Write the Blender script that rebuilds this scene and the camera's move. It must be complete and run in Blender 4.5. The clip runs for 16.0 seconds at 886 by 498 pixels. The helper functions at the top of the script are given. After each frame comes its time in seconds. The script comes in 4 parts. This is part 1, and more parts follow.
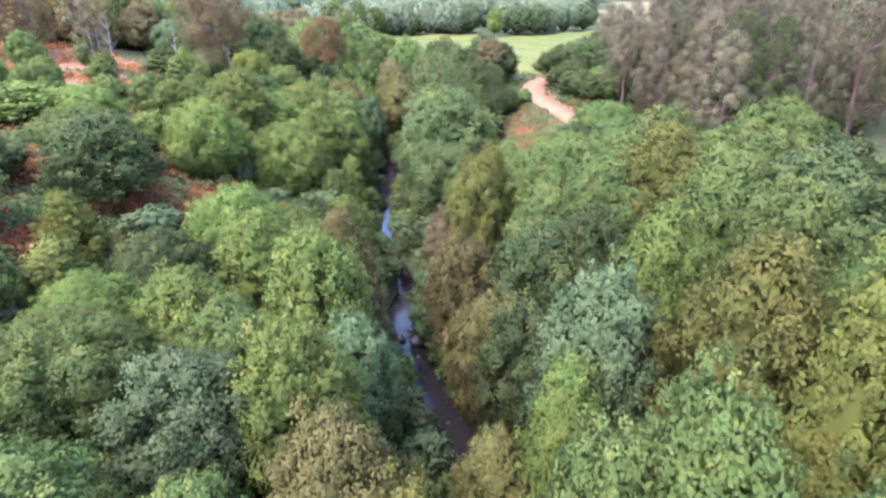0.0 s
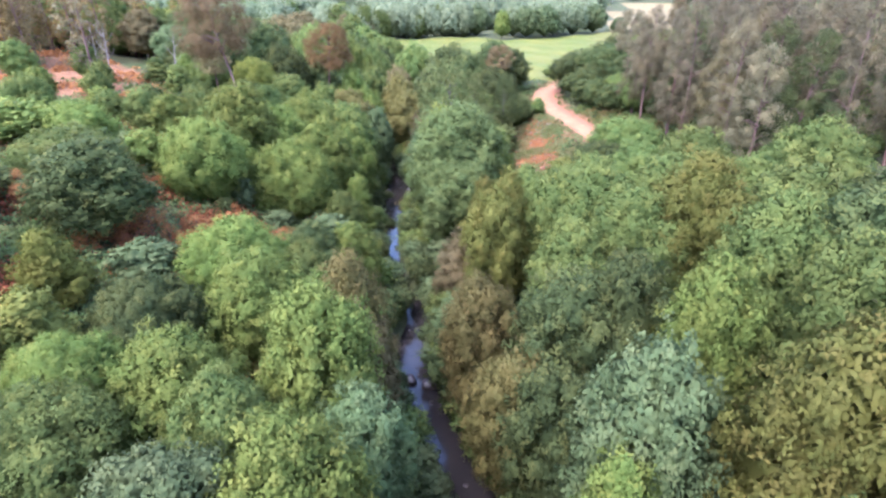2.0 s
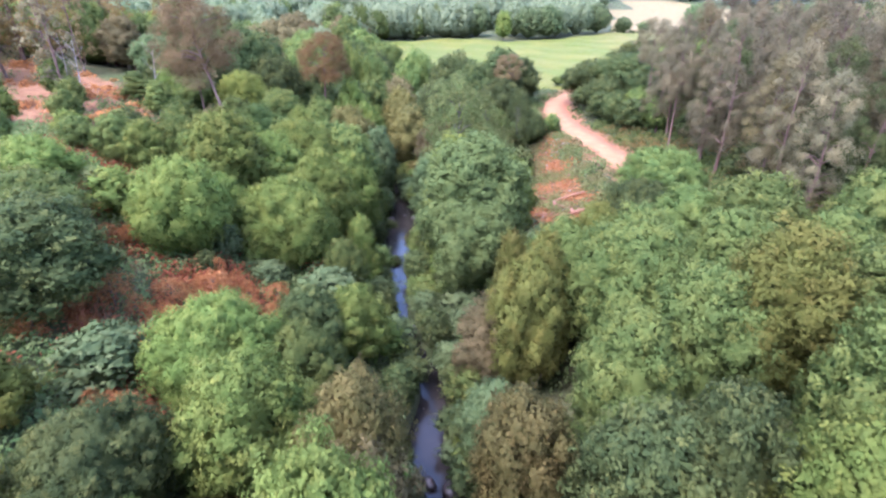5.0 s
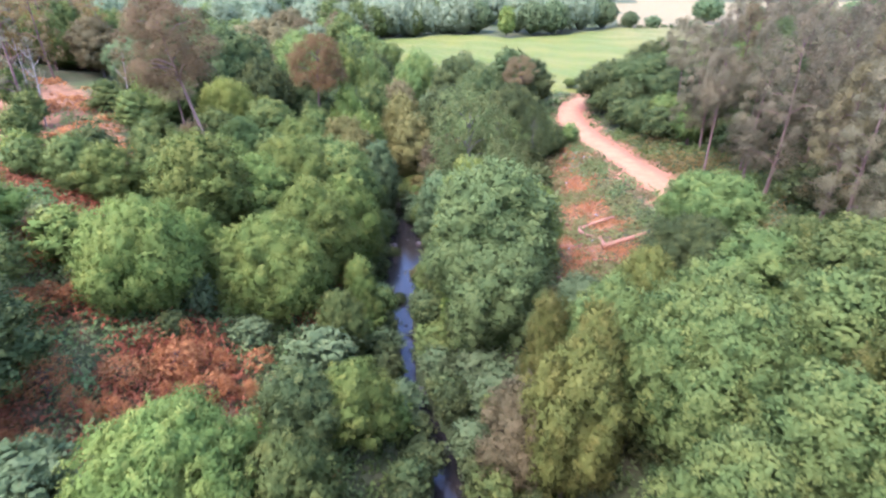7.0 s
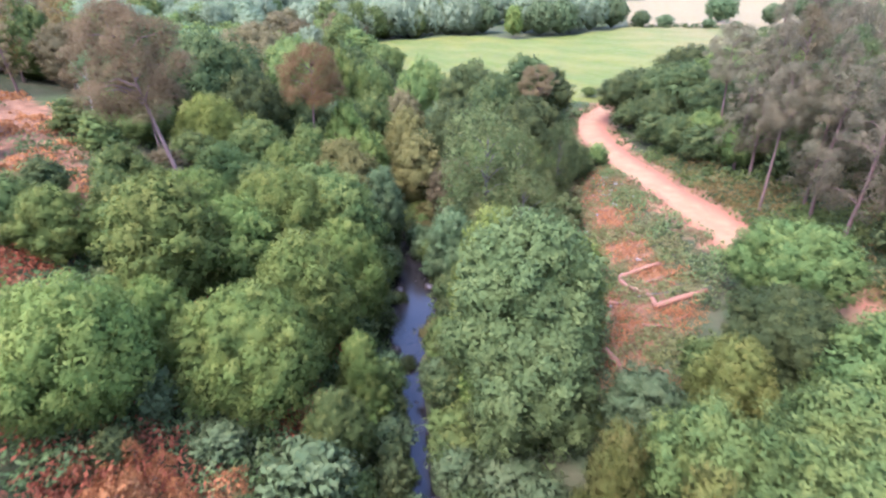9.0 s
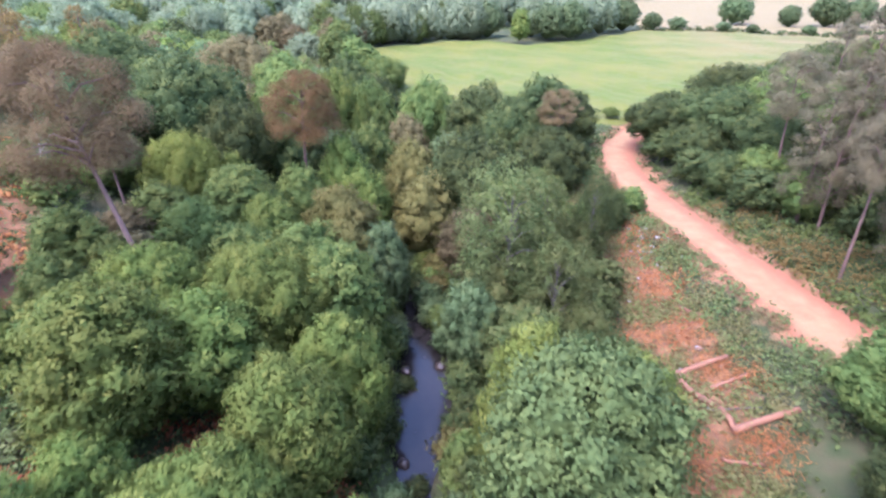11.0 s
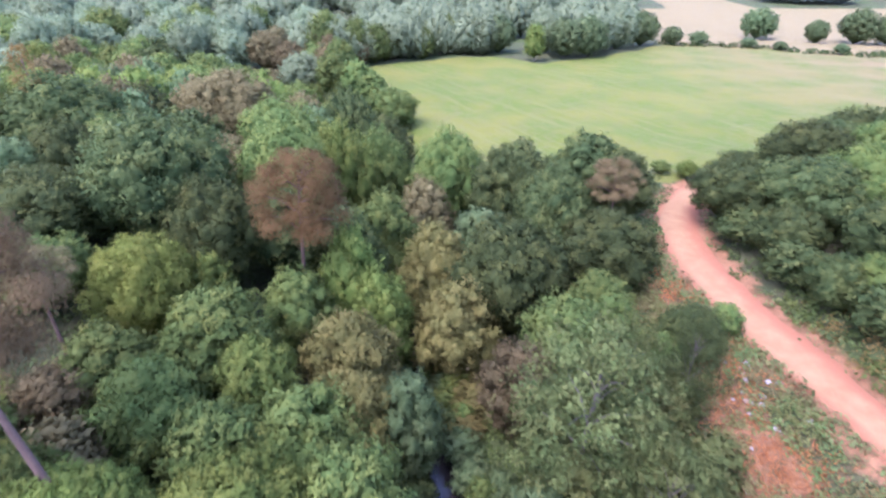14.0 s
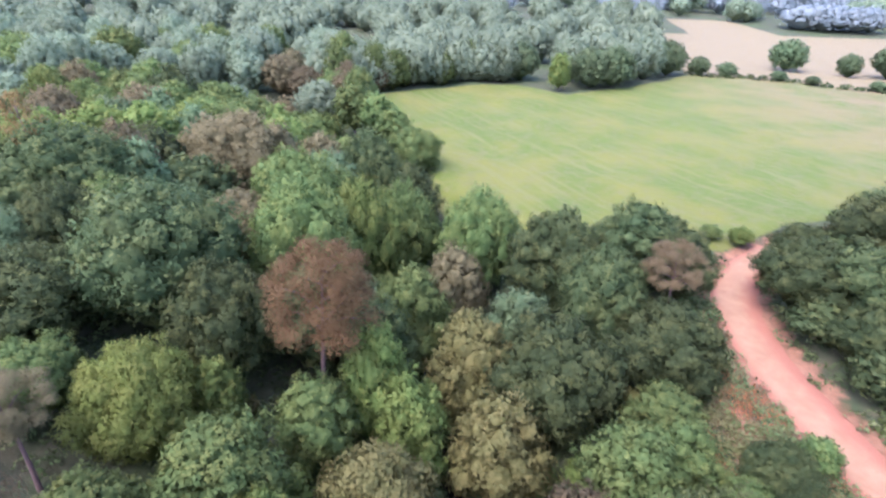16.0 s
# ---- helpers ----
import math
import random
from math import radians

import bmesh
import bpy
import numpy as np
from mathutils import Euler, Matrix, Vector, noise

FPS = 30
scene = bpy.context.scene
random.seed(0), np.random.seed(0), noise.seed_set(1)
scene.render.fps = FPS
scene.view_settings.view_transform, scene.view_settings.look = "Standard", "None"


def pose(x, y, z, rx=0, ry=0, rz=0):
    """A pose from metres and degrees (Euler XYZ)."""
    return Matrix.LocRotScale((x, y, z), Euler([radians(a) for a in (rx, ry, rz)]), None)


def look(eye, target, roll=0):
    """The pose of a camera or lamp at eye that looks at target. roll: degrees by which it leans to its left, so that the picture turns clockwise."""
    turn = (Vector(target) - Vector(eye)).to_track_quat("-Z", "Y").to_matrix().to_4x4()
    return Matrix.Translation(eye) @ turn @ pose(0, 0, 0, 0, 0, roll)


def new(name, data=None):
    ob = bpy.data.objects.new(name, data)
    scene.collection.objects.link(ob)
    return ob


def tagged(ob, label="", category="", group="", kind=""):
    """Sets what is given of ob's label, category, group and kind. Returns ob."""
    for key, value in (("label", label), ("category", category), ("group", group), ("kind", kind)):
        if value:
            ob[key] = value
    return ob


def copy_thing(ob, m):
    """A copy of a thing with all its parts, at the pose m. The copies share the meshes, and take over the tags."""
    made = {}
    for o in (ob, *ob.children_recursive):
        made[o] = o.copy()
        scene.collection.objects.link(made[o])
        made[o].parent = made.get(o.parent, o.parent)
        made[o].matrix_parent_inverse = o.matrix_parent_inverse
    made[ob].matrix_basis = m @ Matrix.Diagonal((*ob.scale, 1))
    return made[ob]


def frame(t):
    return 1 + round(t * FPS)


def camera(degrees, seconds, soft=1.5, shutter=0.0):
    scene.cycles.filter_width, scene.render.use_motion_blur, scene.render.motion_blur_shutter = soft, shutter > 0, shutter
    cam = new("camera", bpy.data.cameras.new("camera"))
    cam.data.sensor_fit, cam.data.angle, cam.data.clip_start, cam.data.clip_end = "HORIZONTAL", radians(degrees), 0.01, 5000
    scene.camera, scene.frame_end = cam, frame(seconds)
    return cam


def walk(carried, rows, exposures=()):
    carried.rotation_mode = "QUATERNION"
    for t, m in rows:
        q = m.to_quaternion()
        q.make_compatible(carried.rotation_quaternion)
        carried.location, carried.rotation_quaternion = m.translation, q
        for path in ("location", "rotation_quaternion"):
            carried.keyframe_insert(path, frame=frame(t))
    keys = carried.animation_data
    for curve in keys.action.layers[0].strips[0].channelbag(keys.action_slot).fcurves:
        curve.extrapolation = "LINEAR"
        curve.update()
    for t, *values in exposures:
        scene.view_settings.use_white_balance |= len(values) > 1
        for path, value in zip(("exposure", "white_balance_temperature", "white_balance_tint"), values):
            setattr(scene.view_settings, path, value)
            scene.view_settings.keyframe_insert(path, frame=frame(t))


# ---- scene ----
cam = camera(80.0, 16.0, soft=2.4, shutter=0.6)
PATH = [
    (0, (-0.064, -0.08, 21.99), (-0.05, 1.718, 21.114), -0.1),
    (0.5, (-0.257, 0.982, 22.156), (-0.244, 2.78, 21.281), -0.0),
    (1, (-0.397, 2.058, 22.448), (-0.385, 3.861, 21.582), -0.1),
    (1.5, (-0.57, 2.802, 22.664), (-0.565, 4.599, 21.786), -0.0),
    (2, (-0.733, 3.518, 22.757), (-0.734, 5.315, 21.88), -0.1),
    (2.5, (-0.951, 4.416, 22.9), (-0.95, 6.215, 22.024), -0.1),
    (3, (-1.227, 5.425, 23.151), (-1.223, 7.221, 22.272), -0.1),
    (3.5, (-1.576, 6.503, 23.447), (-1.565, 8.297, 22.563), -0.0),
    (4, (-1.867, 7.769, 23.733), (-1.852, 9.562, 22.847), -0.0),
    (4.2, (-1.965, 8.343, 23.804), (-1.949, 10.138, 22.921), 0.1),
    (6.3, (-2.846, 15.37, 24.349), (-2.824, 17.151, 23.44), -0.4),
    (6.5, (-2.956, 16.18, 24.357), (-2.932, 17.962, 23.448), -0.3),
    (7, (-3.226, 18.165, 24.355), (-3.203, 19.946, 23.445), -0.4),
    (7.5, (-3.49, 20.171, 24.454), (-3.469, 21.949, 23.539), -0.5),
    (8, (-3.735, 22.219, 24.555), (-3.714, 23.996, 23.638), -0.5),
    (8.5, (-3.964, 24.317, 24.665), (-3.944, 26.094, 23.747), -0.5),
    (9, (-4.2, 26.454, 24.786), (-4.179, 28.23, 23.867), -0.6),
    (9.2, (-4.305, 27.32, 24.85), (-4.284, 29.096, 23.93), -0.5),
    (11.3, (-5.358, 37.122, 26.741), (-5.331, 38.89, 25.807), -0.7),
    (11.5, (-5.499, 38.023, 26.868), (-5.468, 39.792, 25.937), -0.7),
    (12, (-5.922, 40.311, 27.451), (-5.885, 42.08, 26.519), -0.3),
    (12.5, (-6.355, 42.653, 28.049), (-6.311, 44.42, 27.113), 0.0),
    (13, (-6.837, 45.046, 28.601), (-6.791, 46.812, 27.663), 0.3),
    (13.5, (-7.365, 47.386, 29.177), (-7.32, 49.153, 28.241), 0.3),
    (14, (-7.98, 49.801, 29.831), (-7.934, 51.563, 28.886), 0.1),
    (14.5, (-8.671, 52.324, 30.55), (-8.617, 54.09, 29.612), 0.5),
    (15, (-9.368, 54.595, 31.338), (-9.311, 56.366, 30.411), 1.0),
    (15.5, (-9.936, 56.274, 32.083), (-9.89, 58.044, 31.153), 1.3),
    (16, (-10.425, 57.477, 32.7), (-10.397, 59.255, 31.784), 1.6),
]
walk(cam, [(t, look(eye, target, roll)) for t, eye, target, roll in PATH], exposures=[(0, 3.33, 5350, 28), (6, 3.26, 5300, 30), (12, 3.05, 5200, 33), (16, 2.92, 5150, 37)])

# ---- light ----
SUN_EL, SUN_AZ = radians(60), radians(225)      # high hazy sun, behind the camera and to its left
world = bpy.data.worlds.new("hazy_sky")
scene.world = world
world.use_nodes = True
sky = world.node_tree.nodes.new("ShaderNodeTexSky")
sky.sky_type, sky.sun_disc, sky.sun_elevation, sky.sun_rotation = "NISHITA", False, SUN_EL, SUN_AZ
sky.dust_density, sky.air_density = 2.5, 1.3
world.node_tree.links.new(sky.outputs[0], world.node_tree.nodes["Background"].inputs[0])
world.node_tree.nodes["Background"].inputs[1].default_value = 0.15
sun = new("sun", bpy.data.lights.new("sun", "SUN"))
sun.data.energy, sun.data.angle, sun.data.color = 1.0, radians(25), (1.0, 0.95, 0.88)
away = Vector((math.sin(SUN_AZ) * math.cos(SUN_EL), math.cos(SUN_AZ) * math.cos(SUN_EL), math.sin(SUN_EL)))
sun.matrix_world = look(away * 200, (0, 0, 0))


# ---- materials ----
def shader(name):
    """An empty node material: its tree, a maker of nodes and a maker of links."""
    mat = bpy.data.materials.new(name)
    mat.use_nodes = True
    tree = mat.node_tree
    tree.nodes.clear()

    def node(kind, **values):
        n = tree.nodes.new("ShaderNode" + kind)
        for key, value in values.items():
            if key in n.inputs:
                n.inputs[key].default_value = value
        return n

    def link(a, b):
        tree.links.new(a, b)

    return mat, tree, node, link


def mixed(node, link, factor, a, b, blend="MIX"):
    """Colour mix; a and b are colours or sockets, factor a number or a socket."""
    m = node("Mix")
    m.data_type, m.blend_type = "RGBA", blend
    for socket, value in ((m.inputs[0], factor), (m.inputs[6], a), (m.inputs[7], b)):
        if isinstance(value, bpy.types.NodeSocket):
            link(value, socket)
        elif isinstance(value, (int, float)):
            socket.default_value = value
        else:
            socket.default_value = (*value[:3], 1)
    return m.outputs[2]


def ramp(node, link, source, lo, hi):
    m = node("MapRange")
    m.inputs[1].default_value, m.inputs[2].default_value = lo, hi
    link(source, m.inputs[0])
    return m.outputs[0]


def noise_of(node, link, scale, detail=3.0, rough=0.55, coords=None):
    n = node("TexNoise", Scale=scale, Detail=detail, Roughness=rough)
    if coords is None:
        coords = node("NewGeometry").outputs["Position"]
    link(coords, n.inputs["Vector"])
    return n.outputs["Fac"]


def leaf_material(name, low, high, tip, spread=0.22):
    """Foliage: every leaf between two tones, every tree a little different, patches of younger growth."""
    mat, tree, node, link = shader(name)
    geo, info = node("NewGeometry"), node("ObjectInfo")
    shade = node("MapRange")
    shade.inputs[3].default_value, shade.inputs[4].default_value = 0.0, 1.0
    link(geo.outputs["Random Per Island"], shade.inputs[0])
    c = mixed(node, link, shade.outputs[0], low, high)
    young = node("Attribute")
    young.attribute_name = "young"
    c = mixed(node, link, ramp(node, link, noise_of(node, link, 0.55, 3.0), 0.46, 0.72), c, tuple(0.5 * (a + b) for a, b in zip(high, tip)))
    c = mixed(node, link, ramp(node, link, young.outputs["Fac"], 0.45, 1.0), c, tip)
    hsv = node("HueSaturation")
    m = node("MapRange")
    m.inputs[3].default_value, m.inputs[4].default_value = 1 - spread, 1 + spread
    link(info.outputs["Random"], m.inputs[0])
    link(m.outputs[0], hsv.inputs["Value"])
    hue = node("MapRange")
    hue.inputs[3].default_value, hue.inputs[4].default_value = 0.488, 0.512
    link(info.outputs["Random"], hue.inputs[0])
    link(hue.outputs[0], hsv.inputs["Hue"])
    link(c, hsv.inputs["Color"])
    bsdf = node("BsdfPrincipled", Roughness=0.7)
    bsdf.inputs["Specular IOR Level"].default_value = 0.06
    link(hsv.outputs[0], bsdf.inputs["Base Color"])
    trans = node("BsdfTranslucent")
    link(hsv.outputs[0], trans.inputs["Color"])
    both, out = node("MixShader"), node("OutputMaterial")
    both.inputs[0].default_value = 0.45
    link(bsdf.outputs[0], both.inputs[1])
    link(trans.outputs[0], both.inputs[2])
    link(both.outputs[0], out.inputs[0])
    return mat


def plain_material(name, low, high, scale, rough=0.85, fine=12.0, bump=0.3):
    """Bark, wood, stone: two tones of noise at two scales, with relief."""
    mat, tree, node, link = shader(name)
    coords = node("TexCoord").outputs["Object"]
    big, small = noise_of(node, link, scale, 4.0, 0.6, coords), noise_of(node, link, scale * fine, 4.0, 0.6, coords)
    c = mixed(node, link, ramp(node, link, big, 0.35, 0.65), low, high)
    c = mixed(node, link, small, c, tuple(v * 0.55 for v in low), "MIX")
    bsdf, out = node("BsdfPrincipled", Roughness=rough), node("OutputMaterial")
    link(c, bsdf.inputs["Base Color"])
    b = node("Bump", Strength=bump, Distance=0.05)
    link(small, b.inputs["Height"])
    link(b.outputs[0], bsdf.inputs["Normal"])
    link(bsdf.outputs[0], out.inputs[0])
    return mat


LEAF = {
    "green": leaf_material("leaf_green", (0.062, 0.092, 0.024), (0.098, 0.130, 0.034), (0.142, 0.156, 0.038)),
    "bright": leaf_material("leaf_bright_green", (0.074, 0.106, 0.022), (0.114, 0.148, 0.032), (0.160, 0.172, 0.037)),
    "yellow": leaf_material("leaf_yellow_green", (0.078, 0.088, 0.020), (0.114, 0.120, 0.026), (0.142, 0.126, 0.029)),
    "dark": leaf_material("leaf_dark_green", (0.036, 0.053, 0.018), (0.061, 0.078, 0.025), (0.100, 0.108, 0.031)),
    "grey": leaf_material("leaf_grey_green", (0.066, 0.098, 0.038), (0.098, 0.132, 0.050), (0.122, 0.148, 0.058)),
    "olive": leaf_material("leaf_olive_gold", (0.080, 0.078, 0.022), (0.126, 0.112, 0.034), (0.152, 0.124, 0.038)),
    "brown": leaf_material("leaf_brownish", (0.084, 0.071, 0.030), (0.126, 0.103, 0.044), (0.150, 0.116, 0.050)),
    "pine": leaf_material("needle_grey_green", (0.080, 0.072, 0.038), (0.130, 0.112, 0.058), (0.165, 0.118, 0.060), 0.22),
    "rust": leaf_material("needle_rust", (0.100, 0.062, 0.021), (0.142, 0.092, 0.031), (0.126, 0.095, 0.033)),
    "broom": leaf_material("leaf_broom", (0.062, 0.080, 0.024), (0.092, 0.108, 0.032), (0.112, 0.108, 0.034)),
    "tawny": leaf_material("needle_tawny", (0.096, 0.068, 0.030), (0.138, 0.098, 0.042), (0.136, 0.102, 0.043)),
    # blue and pale: distance haze painted into the leaf colours of far trees
    "blue": leaf_material("leaf_haze_blue_green", (0.116, 0.150, 0.076), (0.158, 0.190, 0.096), (0.184, 0.212, 0.106), 0.12),
    "pale": leaf_material("leaf_haze_pale", (0.155, 0.178, 0.150), (0.200, 0.222, 0.188), (0.220, 0.240, 0.200), 0.1),
    "fern": leaf_material("bracken_green", (0.076, 0.122, 0.037), (0.131, 0.164, 0.054), (0.170, 0.139, 0.063)),
    "deadfern": leaf_material("bracken_dead", (0.165, 0.062, 0.024), (0.310, 0.118, 0.044), (0.270, 0.150, 0.062)),
    "grass": leaf_material("grass_blades", (0.098, 0.118, 0.035), (0.170, 0.172, 0.058), (0.211, 0.147, 0.070)),
    "alder": leaf_material("leaf_alder", (0.068, 0.096, 0.030), (0.102, 0.132, 0.040), (0.122, 0.144, 0.043)),
    "lime": leaf_material("leaf_lime", (0.096, 0.118, 0.022), (0.144, 0.162, 0.032), (0.168, 0.168, 0.036)),
}
BARK = plain_material("bark_grey_brown", (0.06, 0.046, 0.034), (0.115, 0.09, 0.07), 1.5)
PINE_BARK = plain_material("bark_pine", (0.085, 0.045, 0.029), (0.14, 0.082, 0.055), 1.5)
BIRCH_BARK = plain_material("bark_birch", (0.17, 0.14, 0.12), (0.3, 0.26, 0.22), 1.5)
WOOD = plain_material("cut_wood", (0.16, 0.066, 0.03), (0.25, 0.11, 0.052), 2.0)
STONE = plain_material("wet_stone", (0.02, 0.014, 0.011), (0.055, 0.034, 0.025), 1.2, 0.5)
PALE = plain_material("pale_stone", (0.2, 0.17, 0.15), (0.38, 0.34, 0.31), 1.6)


def ground_material():
    mat, tree, node, link = shader("ground")

    def attribute(name):
        a = node("Attribute")
        a.attribute_name = name
        return a.outputs["Fac"]

    def edge(source, noise_socket, amount):
        """A mask whose border is broken up by noise."""
        add = node("Math")
        add.operation = "MULTIPLY_ADD"
        link(noise_socket, add.inputs[0])
        add.inputs[1].default_value = amount
        link(source, add.inputs[2])
        return ramp(node, link, add.outputs[0], 0.5 + amount * 0.35, 0.5 + amount * 0.65)

    n_big, n_mid, n_fine = noise_of(node, link, 0.09, 4.0), noise_of(node, link, 0.8, 4.0), noise_of(node, link, 9.0, 4.0, 0.7)
    floor = mixed(node, link, ramp(node, link, n_mid, 0.35, 0.65), (0.034, 0.044, 0.016), (0.058, 0.052, 0.024))
    floor = mixed(node, link, ramp(node, link, n_big, 0.45, 0.65), floor, (0.04, 0.054, 0.015))
    earth = mixed(node, link, ramp(node, link, n_mid, 0.4, 0.62), (0.125, 0.056, 0.023), (0.2, 0.1, 0.047))
    earth = mixed(node, link, ramp(node, link, n_fine, 0.5, 0.7), earth, (0.1, 0.065, 0.035))
    c = mixed(node, link, edge(attribute("earth"), n_mid, 0.7), floor, earth)
    grass = mixed(node, link, ramp(node, link, n_big, 0.42, 0.62), (0.060, 0.078, 0.008), (0.092, 0.090, 0.012))
    grass = mixed(node, link, ramp(node, link, n_mid, 0.45, 0.8), grass, (0.09, 0.084, 0.028))
    along = node("Mapping")
    along.vector_type = "TEXTURE"
    along.inputs["Rotation"].default_value, along.inputs["Scale"].default_value = (0, 0, radians(-63)), (26, 1.5, 4)
    link(node("NewGeometry").outputs["Position"], along.inputs[0])
    streak = noise_of(node, link, 1.0, 3.0, 0.6, along.outputs[0])
    grass = mixed(node, link, ramp(node, link, streak, 0.5, 0.75), grass, (0.096, 0.094, 0.024))
    place = node("SeparateXYZ")
    link(node("NewGeometry").outputs["Position"], place.inputs[0])
    drier = node("Math")
    drier.operation = "MULTIPLY"
    link(ramp(node, link, place.outputs[0], 40.0, 130.0), drier.inputs[0])
    link(ramp(node, link, n_big, 0.3, 0.6), drier.inputs[1])
    grass = mixed(node, link, drier.outputs[0], grass, (0.14, 0.092, 0.046))
    c = mixed(node, link, edge(attribute("meadow"), n_mid, 0.25), c, grass)
    straw = mixed(node, link, n_mid, (0.118, 0.09, 0.037), (0.15, 0.116, 0.05))
    c = mixed(node, link, edge(attribute("stubble"), n_mid, 0.2), c, straw)
    bsdf, out = node("BsdfPrincipled", Roughness=0.95), node("OutputMaterial")
    bsdf.inputs["Specular IOR Level"].default_value = 0.15
    link(c, bsdf.inputs["Base Color"])
    b = node("Bump", Strength=0.6, Distance=0.25)
    link(n_fine, b.inputs["Height"])
    link(b.outputs[0], bsdf.inputs["Normal"])
    link(bsdf.outputs[0], out.inputs[0])
    return mat


def road_material():
    """Pale pink sandy track: two beaten wheel lines, a redder crown and crumbling red edges. UV: x across, y along in metres."""
    mat, tree, node, link = shader("sandy_track")
    uv = node("TexCoord").outputs["UV"]
    sep = node("SeparateXYZ")
    link(uv, sep.inputs[0])
    n_big, n_fine = noise_of(node, link, 0.7, 5.0, 0.65), noise_of(node, link, 14.0, 4.0, 0.7)
    pale = mixed(node, link, ramp(node, link, n_big, 0.35, 0.7), (0.2, 0.116, 0.055), (0.155, 0.082, 0.036))
    wob = node("Math")
    wob.operation = "MULTIPLY_ADD"
    link(n_big, wob.inputs[0])
    wob.inputs[1].default_value = 0.35
    link(sep.outputs[0], wob.inputs[2])
    right = ramp(node, link, wob.outputs[0], 0.72, 0.98)
    left = ramp(node, link, wob.outputs[0], 0.36, 0.2)
    red = mixed(node, link, n_fine, (0.15, 0.058, 0.027), (0.2, 0.085, 0.042))
    c = mixed(node, link, right, pale, red)
    c = mixed(node, link, left, c, red)
    c = mixed(node, link, ramp(node, link, n_fine, 0.55, 0.8), c, (0.2, 0.12, 0.075))
    bsdf, out = node("BsdfPrincipled", Roughness=0.95), node("OutputMaterial")
    bsdf.inputs["Specular IOR Level"].default_value = 0.15
    link(c, bsdf.inputs["Base Color"])
    b = node("Bump", Strength=0.4, Distance=0.08)
    link(n_fine, b.inputs["Height"])
    link(b.outputs[0], bsdf.inputs["Normal"])
    link(bsdf.outputs[0], out.inputs[0])
    return mat


def water_material():
    mat, tree, node, link = shader("stream_water")
    n_mid, n_fine = noise_of(node, link, 1.3, 3.0), noise_of(node, link, 6.0, 3.0)
    foam = ramp(node, link, noise_of(node, link, 0.9, 6.0, 0.75), 0.7, 0.76)
    c = mixed(node, link, n_mid, (0.01, 0.009, 0.009), (0.022, 0.018, 0.015))
    c = mixed(node, link, foam, c, (0.35, 0.36, 0.4))
    bsdf, out = node("BsdfPrincipled", Roughness=0.06), node("OutputMaterial")
    bsdf.inputs["IOR"].default_value = 1.33
    bsdf.inputs["Specular IOR Level"].default_value = 0.5
    link(c, bsdf.inputs["Base Color"])
    b = node("Bump", Strength=0.14, Distance=0.05)
    link(n_fine, b.inputs["Height"])
    link(b.outputs[0], bsdf.inputs["Normal"])
    link(bsdf.outputs[0], out.inputs[0])
    return mat


# ---- the lie of the land ----
STREAM = [(-60, 7), (0, 4), (12, 2.6), (18.6, 1.5), (21.5, 0.6), (25.6, -1.0), (28.7, -2.0), (31, -2.9), (33.8, -3.5), (37.3, -2.2), (41, -3.4), (46, -5.5), (49.5, -5.3), (53, -5.8), (56.5, -6.9), (61.5, -6.0), (66, -6.6), (70, -6.4), (76, -8), (84, -9.4), (94, -10.5), (120, -16), (160, -40), (220, -85), (400, -200)]
ROAD = [(42, -60), (34, -20), (29.5, 5), (26, 24), (23, 38), (20.8, 48), (20.2, 52), (19.0, 60), (18.2, 66), (17.3, 72), (16.35, 77), (15.6, 83), (15.3, 88), (15.8, 93), (17, 98.5), (20, 103), (25, 106.5), (34, 110), (60, 116), (140, 122)]
MEADOW = [(-10, 122), (-3, 107), (6, 106), (14, 107), (20, 107), (30, 113), (60, 121), (140, 127), (190, 140), (150, 203), (108, 196), (84, 213), (62, 219), (50, 206), (36, 196), (20, 186), (8, 198), (-8, 192), (-27, 180), (-22, 160), (-14, 142)]
STUBBLE = [(62, 219), (84, 213), (108, 196), (160, 205), (260, 250), (185, 300), (115, 345), (88, 310)]
CLEARING = [(8.4, 90), (10.6, 90), (13.2, 81), (13.4, 72), (13.6, 62), (12, 55), (8, 48.5), (5, 46), (5, 50), (7, 57), (7.2, 66), (8.4, 74), (8.8, 80)]
SLOPE = [(-30, 52), (-34, 46), (-60, 44), (-85, 90), (-60, 95), (-44, 84), (-36, 74), (-31, 64)]
FERNS = [(-10, 33), (-9.5, 41), (-14, 44), (-19, 41), (-26, 52), (-30, 48), (-34, 40), (-24, 33), (-20, 26), (-14, 28)]


def smooth(lo, hi, v):
    k = np.clip((v - lo) / (hi - lo), 0, 1)
    return k * k * (3 - 2 * k)


def way_finer(points, step):
    """The polyline rounded off and cut into short steps."""
    p = np.array(points, float)
    for _ in range(3):
        q = np.empty((2 * len(p) - 2, 2))
        q[0::2], q[1::2] = 0.75 * p[:-1] + 0.25 * p[1:], 0.25 * p[:-1] + 0.75 * p[1:]
        p = np.vstack([p[:1], q, p[-1:]])
    s = np.concatenate([[0], np.cumsum(np.linalg.norm(np.diff(p, axis=0), axis=1))])
    at = np.arange(0, s[-1], step)
    return np.stack([np.interp(at, s, p[:, 0]), np.interp(at, s, p[:, 1])], axis=1), at


